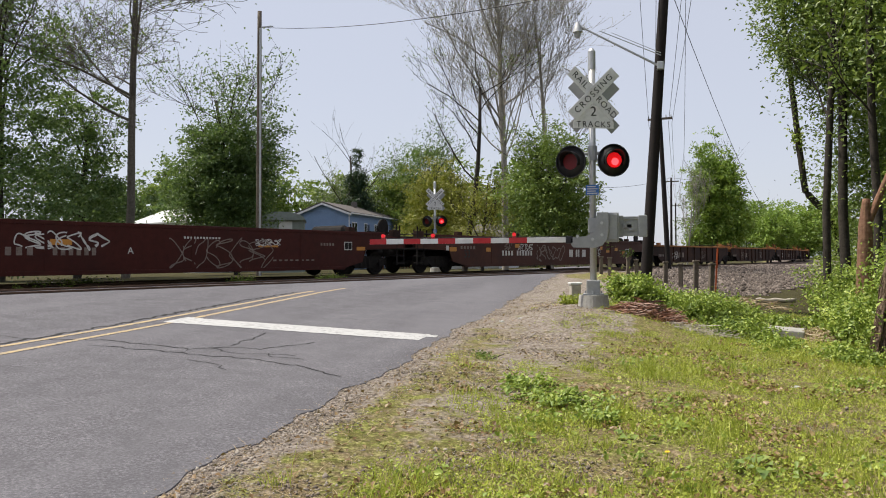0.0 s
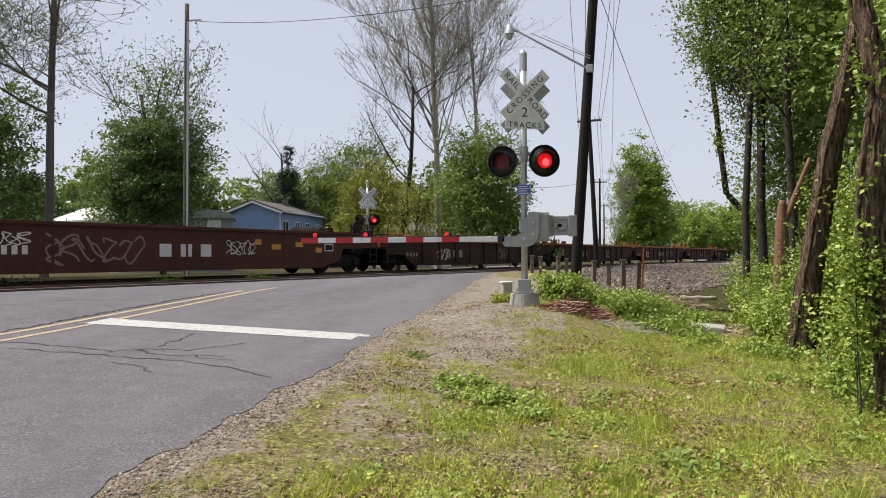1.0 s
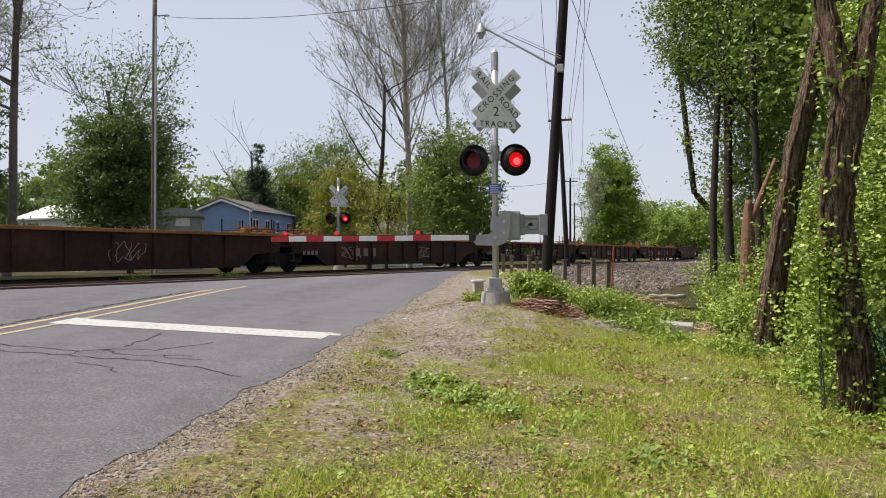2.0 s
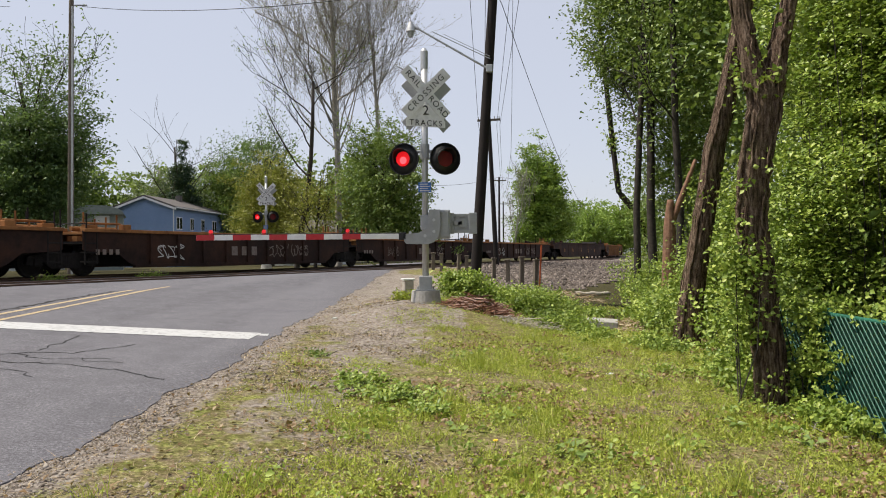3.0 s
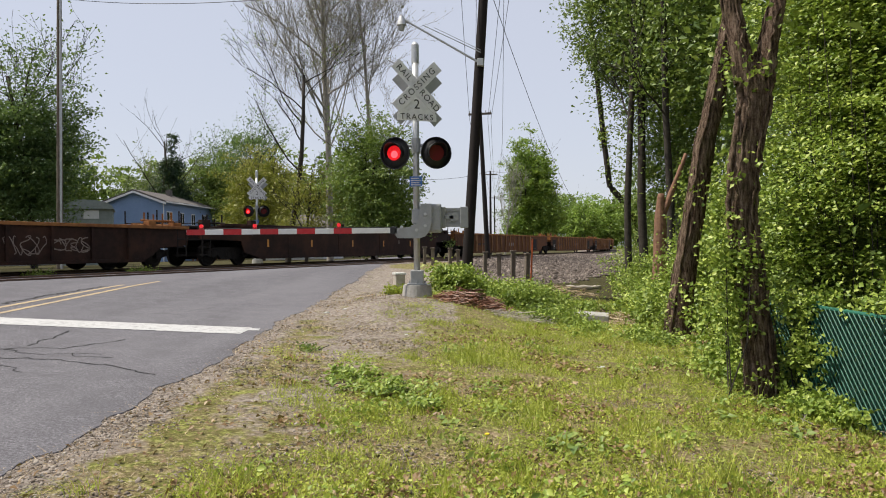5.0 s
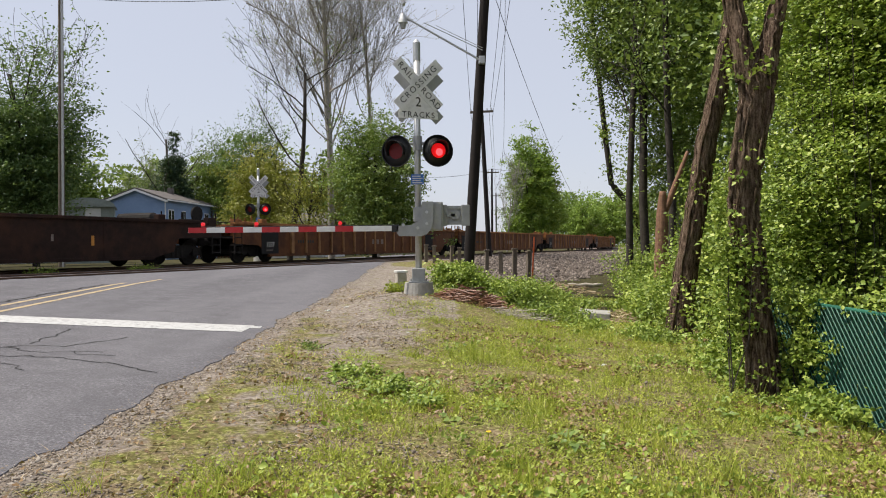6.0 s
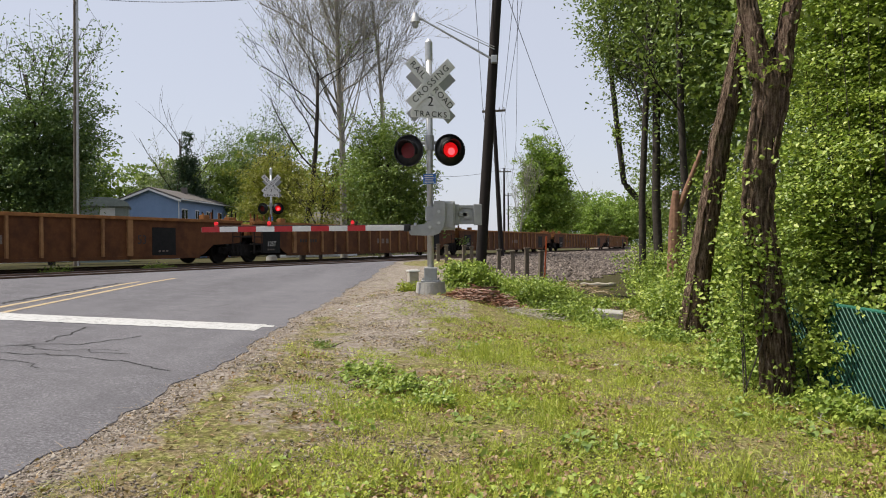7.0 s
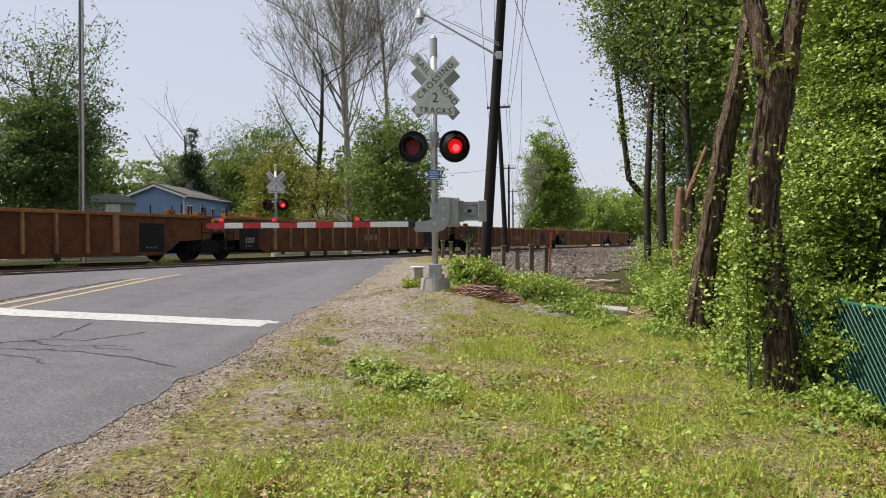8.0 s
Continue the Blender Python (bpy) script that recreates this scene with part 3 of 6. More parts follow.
        bm = bmesh.new()
        add_cyl(bm, (1.05, half - 1.3, 1.85), (1.12, half - 1.3, 1.85), 0.28, None, 18)
        add_box(bm, 0.95, 1.1, half - 1.4, half - 1.2, 1.05, 1.95, 0.02)
        part("hand_brake", bm, M_truck, car)
    if front_truck:
        add_truck(car, -half + (2.3 if single or front_truck == 2 else 0.0))
    if rear_truck:
        add_truck(car, half - 2.3)
    return car


JOINTS = [-0.7, 23.5, 48.1, 65.9, 82.0, 97.8, 114.1, 131.5, 155.2, 177.6, 197.7, 218.3, 240.5, 260.6, 281.2, 304.9]
STYLES = ["smooth_a", "smooth_b"] + ["low"] * 5 + ["smooth_c"] + ["ribbed"] * 6 + ["smooth_c"]
LABELS = {"smooth_a": "empty dark red-brown well car with sprayed graffiti, passing",
          "smooth_b": "empty brown well car with white stencils and graffiti, moving",
          "smooth_c": "empty grimy black well car with orange side marks, moving",
          "low": "empty dark low well platform with rusty orange ledges, moving",
          "ribbed": "empty faded yellow-brown ribbed well car, moving"}
SPEED = 22.0
CARS = []
for i, style in enumerate(STYLES):
    a, b = JOINTS[i], JOINTS[i + 1]
    starts = style.startswith("smooth") or STYLES[i - 1] != style or (style == "ribbed" and (i - 8) % 3 == 0)
    ends = style.startswith("smooth") or i + 1 >= len(STYLES) or STYLES[i + 1] != style or (style == "ribbed" and (i - 8) % 3 == 2)
    car = build_car(style, b - a, 2 if starts else 1, ends, LABELS[style], 10 + i)
    CARS.append((car, (a + b) / 2, style))


def mark_cars():
    for k, (car, c, style) in enumerate(CARS):
        half = (JOINTS[k + 1] - JOINTS[k]) / 2
        if style == "smooth_a":
            words("stencil", "A", 0.27, M_stencil, car, side_mat(0.15, 0.86))
            bars(car, -3.3, 0.84, 1.0, 0.2, 4, M_stencil_old)
            bars(car, -1.93, 0.84, 1.2, 0.2, 6, M_stencil_old)
            graffiti(car, -2.8, 1.10, 2.3, 0.42, M_stencil, 4, 9, width=0.035)
            graffiti(car, -6.5, 0.9, 2.6, 0.5, M_stencil_old, 5, 6, width=0.03)
            graffiti(car, 1.36, 0.80, 3.7, 0.86, M_stencil_old, 9, 9, width=0.032)
            graffiti(car, 4.4, 1.14, 1.0, 0.2, M_stencil, 12, 8, width=0.022)
            part("reflector_mark", box(1.400, 1.407, -2.0, -1.45, 1.0, 1.14), M_yellow_mark, car)
            part("reflector_mark", box(1.400, 1.407, 4.5, 5.3, 1.0, 1.06), M_yellow_mark, car)
            bars(car, 1.8, 1.25, 1.3, 0.06, 12, M_stencil)
            bars(car, 5.1, 0.58, 1.9, 0.05, 8, M_stencil_old)
            bars(car, 7.2, 1.12, 0.7, 0.09, 5, M_stencil_old)
            part("placard", box(1.402, 1.408, 8.35, 8.75, 0.93, 1.22), M_stencil, car)
            for yy in (8.38, 8.56):
                part("placard_panel", box(1.406, 1.411, yy, yy + 0.16, 0.96, 1.19), M_patch, car)
            part("reflector_mark", box(1.400, 1.407, 9.0, 9.45, 0.92, 1.05), M_yellow_mark, car)
        elif style == "smooth_b":
            words("stencil", "53", 0.50, M_stencil_blk, car, side_mat(-8.4, 0.80))
            bars(car, -5.55, 0.85, 1.05, 0.23, 4, M_stencil)
            bars(car, -4.25, 0.85, 1.55, 0.23, 6, M_stencil)
            bars(car, 1.15, 0.86, 2.3, 0.38, 3, M_stencil)
            graffiti(car, -2.3, 0.86, 2.8, 0.78, M_stencil_old, 21, 7, width=0.055)
            graffiti(car, -4.1, 1.12, 1.3, 0.34, M_stencil, 22, 6, width=0.03)
            graffiti(car, -5.3, 1.16, 0.5, 0.3, M_stencil_old, 24, 3, width=0.03)
            graffiti(car, 3.75, 0.94, 1.2, 0.5, M_stencil, 23, 6, width=0.025)
            for yy, zz, w in ((-9.7, 1.0, 0.5), (-6.9, 1.0, 0.35), (-4.4, 1.2, 0.4), (5.8, 1.0, 0.45), (8.1, 0.9, 0.35), (5.0, 1.16, 0.3), (7.0, 1.1, 0.4)):
                part("reflector_mark", box(1.400, 1.407, yy, yy + w, zz - 0.09, zz + 0.09), M_yellow_mark, car)
            part("label_plate", box(1.400, 1.407, -9.95, -9.75, 0.95, 1.15), M_stencil, car)
            bars(car, -8.9, 1.08, 1.2, 0.12, 5, M_stencil_old)
            part("placard", box(1.402, 1.408, 8.6, 9.1, 0.86, 1.14), M_stencil, car)
            part("placard_panel", box(1.406, 1.411, 8.64, 9.06, 0.9, 1.10), M_patch, car)
        elif style == "low":
            bars(car, -0.9 if k > 3 else -3.7, 0.78, 1.75, 0.34, 3, M_stencil_old)
            graffiti(car, 1.4, 0.78, 1.2, 0.55, M_stencil_old, 30 + k, 5, width=0.03)
            graffiti(car, -4.6, 0.75, 1.2, 0.5, M_stencil_old if k % 2 else M_stencil, 40 + k, 5, width=0.03)
            bars(car, -7.1, 0.74, 1.0, 0.16, 4, M_stencil_old)
            if k in (4, 6):
                graffiti(car, 2.9, 0.8, 1.2, 0.42, M_stencil_old, 50 + k, 6, width=0.035)
        elif style == "smooth_c":
            for yy in (-7.6, -4.4, -0.8, 2.4, 5.6):
                part("reflector_mark", box(1.400, 1.407, yy, yy + 0.11, 0.72, 1.02), M_yellow_mark, car)
            bars(car, 4.2, 0.95, 0.15, 0.2, 1, M_stencil_old)
        else:
            for a, b in ((-9.14, -8.0), (6.4, 7.45)):
                part("stencil_panel", box(1.40, 1.406, a, b, 0.36, 1.28), M_patch, car)
                bars(car, (a + b) / 2 - 0.25, 0.5, 0.5, 0.05, 3, M_stencil_old, 1.409)
            words("stencil", "53", 0.40, M_stencil_blk, car, side_mat(5.98, 0.86))
            words("stencil", "125T", 0.27, M_stencil, car, side_mat(-8.55, 0.72, 1.41))
            bars(car, 0.0, 0.86, 1.4, 0.24, 3, M_stencil_old)
            bars(car, -6.6, 0.86, 1.3, 0.13, 7, M_stencil_blk)


mark_cars()


def motions():
    """Everything that moves: the train along its track, and the flashing lamps in their housings."""
    for car, c, style in CARS:
        rows = []
        for i in range(17):
            t = 0.5 * i
            p, h = track_point(FAR_C, c - SPEED * t)
            rows.append((t, pose(p.x, p.y, RAIL_Z, 0, 0, -math.degrees(h))))
        walk(car, rows)
    for bulb, side, m0 in BULBS:
        rows = []
        edges = [0.12, 0.72, 1.32, 1.92, 2.5, 3.1, 3.7, 4.3, 4.9, 5.5, 6.1, 6.7, 7.3, 7.9]
        state = side == "right"
        rows.append((0.0, m0 @ pose(0, -BULB_OUT if state else 0, 0)))
        for e in edges:
            # the lamp that comes on does so a little before the other goes off
            a, b = (e - 0.034, e) if not state else (e + 0.034, e + 0.067)
            rows.append((a, m0 @ pose(0, -BULB_OUT if state else 0, 0)))
            state = not state
            rows.append((b, m0 @ pose(0, -BULB_OUT if state else 0, 0)))
        rows.append((8.0, m0 @ pose(0, -BULB_OUT if state else 0, 0)))
        walk(bulb, rows)


BULB_OUT = 0.06
BULBS = []


# ---- crossing signals --------------------------------------------------
def lamp_head(parent, x, z, side, turn):
    """Round black background, hood, lens, and a bulb that comes forward when lit; each head is aimed by itself."""
    head = part("lamp_head", cyl((0, -0.16, 0), (0, -0.145, 0), 0.305, None, 40), M_black, parent, "round black signal background", True)
    head.matrix_basis = pose(x, 0, z, 0, 0, turn)
    part("housing", cyl((0, -0.145, 0), (0, 0.02, 0), 0.19, 0.15, 24), M_black, head)
    # rim and hood
    bm = bmesh.new()
    n = 28
    for r0, y0, y1, lo, hi in ((0.305, -0.16, -0.19, 0, 2 * math.pi), (0.19, -0.16, -0.40, radians(-25), radians(205))):
        prev = None
        for i in range(n + 1):
            a = lo + (hi - lo) * i / n
            back = y1 + (0.0 if r0 > 0.3 else 0.13 * (1 - max(0, math.sin(a))))
            ring = [bm.verts.new((r * math.cos(a), y, r * math.sin(a))) for r, y in ((r0, y0), (r0, back), (r0 - 0.012, back), (r0 - 0.012, y0))]
            if prev:
                for k in range(4):
                    bm.faces.new((prev[k], ring[k], ring[(k + 1) % 4], prev[(k + 1) % 4]))
            prev = ring
    bmesh.ops.recalc_face_normals(bm, faces=bm.faces)
    part("hood", bm, M_black, head)
    part("lens", cyl((0, -0.175, 0), (0, -0.162, 0), 0.15, None, 32), M_lens, head, "dark red glass lens")
    bulb = part("bulb", cyl((0, 0.0, 0), (0, 0.012, 0), 0.14, None, 32), M_red_glow, head, "glowing red lamp")
    part("bulb_core", cyl((0.012, -0.004, -0.03), (0.012, 0.002, -0.03), 0.07, None, 24), M_red_core, bulb)
    m0 = pose(0, -0.155, 0)
    bulb.matrix_basis = m0
    BULBS.append((bulb, side, m0))
    return head


SIGN_TURN = pose(0, 0, 0, 0, 0, 22)   # the boards hang turned on the mast


def crossbuck(parent, z, front):
    """Two crossed blades with letters on the side that faces the road."""
    y = -0.075 if front else 0.075
    f = -1 if front else 1
    for k, (ang, dy) in enumerate(((-45, 0.0), (45, 0.014))):
        m = SIGN_TURN @ pose(0 if front else 0.07, y + f * dy, z, 0, -ang if front else ang, 0)
        bm = box(-0.61, 0.61, -0.006, 0.006, -0.115, 0.115, 0.004, m)
        blade = part("blade", bm, M_sign if front else M_sign_back, parent)
        if front:
            for word, cx in ((("RAIL", -0.36), ("ROAD", 0.36)) if ang == -45 else (("CROSSING", 0.0),)):
                words("lettering", word, 0.17, M_black, blade, m @ pose(cx, -0.008, 0, 90, 0, 0), 1.12 if word != "CROSSING" else 1.3)


def build_signal(m, label, detail=True):
    sig = thing("crossing_signal", label, "railway signal", m, "crossing signals")
    bm = bmesh.new()
    add_cyl(bm, (0, 0, -0.3), (0, 0, 0.18), 0.32, 0.27, 28)
    part("foundation", bm, M_concrete, sig, "cast concrete foundation")
    bm = bmesh.new()
    add_box(bm, -0.19, 0.19, -0.19, 0.19, 0.18, 0.21, 0.01)
    for a in range(8):
        c, s = math.cos(a * math.pi / 4), math.sin(a * math.pi / 4)
        add_cyl(bm, (0.15 * c, 0.15 * s, 0.2), (0.15 * c, 0.15 * s, 0.26), 0.018, None, 6)
    add_box(bm, -0.125, 0.125, -0.125, 0.125, 0.2, 0.46, 0.02)
    part("base_casting", bm, M_grey_box, sig)
    part("mast", cyl((0, 0, 0.4), (0, 0, 4.62), 0.062, None, 16), M_steel, sig, "galvanised round mast", True)
    bm = bmesh.new()
    add_cyl(bm, (0, 0, 4.45), (0, 0, 4.80), 0.072, None, 16)
    add_cyl(bm, (0, 0, 4.80), (0, 0, 4.86), 0.072, 0.03, 16)
    part("mast_cap", bm, M_steel, sig)
    if detail:
        part("conduit", cyl((-0.52, 0.02, 4.52), (0.02, 0.02, 4.26), 0.015, None, 8), M_steel, sig)
    crossbuck(sig, 3.98, True)
    crossbuck(sig, 3.77, False)
    panel = part("tracks_panel", prism([(-0.16, 3.76), (0.16, 3.76), (0.40, 3.45), (0.40, 3.33), (-0.40, 3.33), (-0.40, 3.45)], "y", -0.072, -0.062), M_sign, sig)
    panel.matrix_basis = SIGN_TURN
    words("lettering", "2", 0.26, M_black, sig, SIGN_TURN @ pose(0, -0.076, 3.64, 90))
    words("lettering", "TRACKS", 0.155, M_black, sig, SIGN_TURN @ pose(0, -0.076, 3.40, 90), 1.25)
    bm = bmesh.new()
    add_cyl(bm, (-0.36, 0, 2.86), (0.36, 0, 2.86), 0.035, None, 10)
    add_cyl(bm, (0, 0, 2.72), (0, 0, 3.0), 0.09, None, 12)
    part("crossarm", bm, M_grey_box, sig)
    for x, side in ((-0.335, "left"), (0.335, "right")):
        lamp_head(sig, x, 2.70, side, -22 if x < 0 else 20)
    sign = part("id_sign", box(-0.125, 0.115, -0.08, -0.072, 2.07, 2.26), M_blue_sign, sig, "small blue sign with unreadable white lines")
    bm = bmesh.new()
    for k in range(4):
        add_box(bm, -0.10, 0.09 - 0.03 * (k % 2), -0.084, -0.079, 2.09 + k * 0.042, 2.108 + k * 0.042)
    part("sign_line", bm, M_stencil, sign)
    return sig


SIG_X, SIG_Y, SIG_Z = -0.51, 14.8, 0.72
build_signal(pose(SIG_X, SIG_Y, SIG_Z, 0, 0, 0), "railway crossing mast with white crossbuck and flashing red lamps")
build_signal(pose(-9.75, 40.2, 0.92, 0, 0, 0), "distant railway crossing mast beyond the tracks, flashing red", False)


def build_gate(m, length, label):
    """Lowered gate: mechanism case, counterweight arms, striped arm with lamps. The arm points along -x."""
    g = thing("crossing_gate", label, "crossing gate", m, "crossing gates")
    z = 1.33
    part("mechanism", box(0.18, 0.48, -0.1, 0.32, z - 0.15, z + 0.40, 0.03), M_grey_box, g, "grey steel gate mechanism case")
    part("mechanism_door", box(0.21, 0.45, -0.115, -0.10, z - 0.11, z + 0.36, 0.008), M_grey_box, g)
    bm = prism([(-0.40, z - 0.20), (-0.36, z - 0.25), (0.05, z - 0.26), (0.17, z - 0.22), (0.25, z - 0.12), (0.29, z + 0.04), (0.29, z + 0.40), (0.08, z + 0.40), (0.06, z + 0.10), (0.0, z + 0.02), (-0.12, z - 0.04), (-0.40, z - 0.06)], "y", -0.20, -0.13)
    part("arm_bracket", bm, M_grey_box, g, "curved grey arm bracket")
    for x, zz in ((0.0, z - 0.1), (0.17, z + 0.2), (0.17, z - 0.02), (-0.28, z - 0.04)):
        part("bolt", cyl((x, -0.2, zz), (x, -0.225, zz), 0.03, None, 8), M_steel, g)
    bm = bmesh.new()
    for zz in (z - 0.04, z + 0.27):
        add_box(bm, 0.46, 0.98, 0.10, 0.14, zz, zz + 0.06, 0.006)
    add_box(bm, 0.84, 1.0, 0.08, 0.16, z - 0.06, z + 0.35, 0.015)
    add_box(bm, 0.46, 0.56, 0.09, 0.15, z - 0.06, z + 0.35, 0.01)
    add_box(bm, 0.56, 0.84, 0.13, 0.15, z - 0.02, z + 0.31)
    add_cyl(bm, (0.72, 0.09, z + 0.15), (0.72, 0.13, z + 0.15), 0.09, None, 18)
    add_box(bm, 0.52, 0.72, 0.09, 0.13, z + 0.11, z + 0.19, 0.01)
    part("counterweight", bm, M_grey_box, g, "grey slotted counterweight arm")
    part("mast_clamp", box(-0.09, 0.14, -0.09, 0.09, z + 0.02, z + 0.30, 0.02), M_grey_box, g)
    z -= 0.105
    arm = part("arm", box(-length, -0.36, -0.185, -0.155, z - 0.05, z + 0.05, 0.004), M_white, g, "white gate arm with red stripes")
    n, pitch = 5, 0.70
    for i in range(n):
        x0 = -length + 0.004 + i * pitch
        part("red_stripe", box(x0, x0 + 0.345, -0.189, -0.151, z - 0.0515, z + 0.0515), M_red, arm)
    part("arm_joint", box(-0.50, -0.36, -0.20, -0.14, z - 0.07, z + 0.07, 0.01), M_black, g)
    for x in (-length + 0.28, -length + 1.30, -length + 2.90):
        lamp = part("gate_lamp", box(x - 0.035, x + 0.035, -0.2, -0.14, z + 0.05, z + 0.09, 0.008), M_red, arm, "small red gate lamp")
        part("lamp_lens", cyl((x, -0.20, z + 0.115), (x, -0.14, z + 0.112), 0.034, None, 14), M_red_small, lamp)
    bm = bmesh.new()
    add_cyl(bm, (-length + 0.3, -0.15, z + 0.062), (-0.4, -0.15, z + 0.062), 0.008, None, 6)
    part("lamp_cable", bm, M_black, arm)
    return g


build_gate(pose(SIG_X, SIG_Y, SIG_Z), 4.38, "lowered red and white striped crossing gate")


# ---- poles and wires ---------------------------------------------------
def wire(points, r=0.012, sag=0.0):
    verts_pts = []
    for a, b in zip(points, points[1:]):
        a, b = Vector(a), Vector(b)
        for i in range(14):
            u = i / 14
            verts_pts.append(a.lerp(b, u) - Vector((0, 0, sag * 4 * u * (1 - u))))
    verts_pts.append(Vector(points[-1]))
    v, f = tube(verts_pts, [r] * len(verts_pts), 5)
    tagged(new("overhead_wire", mesh_of("overhead_wire", v, f, M_wire)), "thin black overhead wire strung between poles", "wire", "overhead wires")


def utility_pole(x, y, h, r, lean, label, arms=(), material=None):
    z = ground_z(x, y)
    pole = thing("utility_pole", label, "utility pole", pose(x, y, z, 0, lean, 0), "utility poles")
    n = 14
    v, f = tube([(0, 0, -0.3 + (h + 0.3) * i / n) for i in range(n + 1)], [r * (1 - 0.3 * i / n) for i in range(n + 1)], 12)
    me = mesh_of("shaft", v, f, material or M_bark_pole, True)
    sh = new("shaft", me)
    sh.parent = pole
    for az, half, rot in arms:
        bm = box(-half, half, -0.05, 0.05, az - 0.06, az + 0.06, 0.01, pose(0, 0, 0, 0, 0, rot))
        arm = part("crossarm", bm, M_old_wood, pole)
        for k in (-0.9, -0.5, 0.5, 0.9):
            b2 = bmesh.new()
            p = pose(0, 0, 0, 0, 0, rot) @ Vector((half * k, 0, az + 0.06))
            add_cyl(b2, p, p + Vector((0, 0, 0.14)), 0.035, 0.02, 8)
            part("insulator", b2, M_grey_box, arm)
    return pole


main_pole = utility_pole(0.57, 20.0, 14.0, 0.145, 4.0, "tall dark leaning wooden utility pole beside the road")
M_clouded = surface("clouded_glass", (0.30, 0.31, 0.31), (0.40, 0.41, 0.40), 8, 0.3)
# street lamp bracket on the pole
lamp = thing("street_lamp", "grey bracket street lamp fixed to the wooden pole", "street lamp", pose(0.72, 20.0, 0.45))
bm = bmesh.new()
add_cyl(bm, (0.28, -0.16, 5.92), (-1.55, -0.3, 6.95), 0.03, 0.026, 10)
add_cyl(bm, (0.30, -0.16, 6.20), (-1.2, -0.3, 6.88), 0.012, None, 6)
add_cyl(bm, (0.30, -0.16, 6.26), (-0.9, -0.2, 6.84), 0.008, None, 6)
add_box(bm, 0.2, 0.36, -0.24, -0.08, 5.84, 6.04, 0.02)
part("bracket", bm, M_steel, lamp)
bm = bmesh.new()
add_cyl(bm, (-1.55, -0.3, 6.95), (-1.72, -0.3, 7.03), 0.04, 0.05, 12)
add_cyl(bm, (-1.74, -0.3, 7.13), (-1.74, -0.3, 6.99), 0.05, 0.10, 16)
add_cyl(bm, (-1.74, -0.3, 6.99), (-1.74, -0.3, 6.88), 0.10, 0.13, 16)
part("lamp_housing", bm, M_steel, lamp)
part("globe", cyl((-1.74, -0.3, 6.88), (-1.74, -0.3, 6.74), 0.095, 0.06, 16), M_clouded, lamp, "clouded lamp globe")
# ---- plants ------------------------------------------------------------
M_leaf_vine = leaf_material("vine_leaves", (0.12, 0.19, 0.03), (0.26, 0.35, 0.055), (0.47, 0.54, 0.12), 0.24)
M_leaf_bright = leaf_material("bright_tree_leaves", (0.13, 0.22, 0.035), (0.23, 0.34, 0.055), (0.36, 0.46, 0.10), 0.32)
M_leaf_wood = leaf_material("woodland_leaves", (0.09, 0.15, 0.036), (0.175, 0.25, 0.055), (0.32, 0.39, 0.10), 0.24)
M_leaf_dark = leaf_material("dark_tree_leaves", (0.07, 0.125, 0.05), (0.125, 0.20, 0.075), (0.21, 0.30, 0.11), 0.32)
M_leaf_mid = leaf_material("spring_tree_leaves", (0.10, 0.165, 0.04), (0.19, 0.27, 0.056), (0.31, 0.38, 0.10))
M_leaf_yellow = leaf_material("yellow_green_leaves", (0.17, 0.18, 0.028), (0.26, 0.26, 0.04), (0.38, 0.35, 0.07))
M_leaf_grey = leaf_material("grey_green_leaves", (0.111, 0.144, 0.072), (0.156, 0.188, 0.096), (0.221, 0.25, 0.132))
M_leaf_bud = leaf_material("opening_buds", (0.20, 0.19, 0.12), (0.30, 0.29, 0.18), (0.42, 0.44, 0.24))
M_leaf_conifer = leaf_material("conifer_needles", (0.018, 0.04, 0.024), (0.028, 0.06, 0.034), (0.045, 0.085, 0.045), 0.15)
M_leaf_weed = leaf_material("weed_leaves", (0.19, 0.24, 0.028), (0.36, 0.42, 0.05), (0.54, 0.56, 0.10))
M_grass = leaf_material("grass_blades", (0.22, 0.28, 0.035), (0.43, 0.48, 0.065), (0.62, 0.60, 0.15))
M_straw = leaf_material("dry_straw", (0.22, 0.14, 0.07), (0.42, 0.31, 0.17), (0.62, 0.51, 0.33), 0.15)
M_dead = leaf_material("dead_brush", (0.12, 0.05, 0.03), (0.24, 0.105, 0.06), (0.36, 0.19, 0.12), 0.1)
M_dead_leaf = leaf_material("dead_leaves", (0.12, 0.065, 0.026), (0.23, 0.14, 0.06), (0.40, 0.29, 0.15), 0.1)
def bark_material(name, furrow, mid, plate, moss):
    """Upright plates of bark with dark furrows between, mossy in patches."""
    m, nt, b = nodes_of(name)
    st = nt.nodes.new("ShaderNodeMapping")
    st.inputs["Scale"].default_value = (1.0, 1.0, 0.16)
    nt.links.new(coords(nt), st.inputs[0])
    ridge = noise_node(nt, st.outputs[0], 30, 6, 0.7)
    fine = noise_node(nt, coords(nt), 55, 6, 0.7)
    big = noise_node(nt, coords(nt), 1.8, 5, 0.65)
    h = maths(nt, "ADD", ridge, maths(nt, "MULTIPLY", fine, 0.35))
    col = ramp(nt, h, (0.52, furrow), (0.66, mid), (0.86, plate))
    col = mix(nt, ramp(nt, big, (0.5, (0, 0, 0)), (0.68, (0.45,) * 3)), col, moss)
    nt.links.new(col, b.inputs["Base Color"])
    b.inputs["Roughness"].default_value = 0.95
    b.inputs["Specular IOR Level"].default_value = 0.1
    bump(nt, b, h, 1.0, 0.06)
    return m


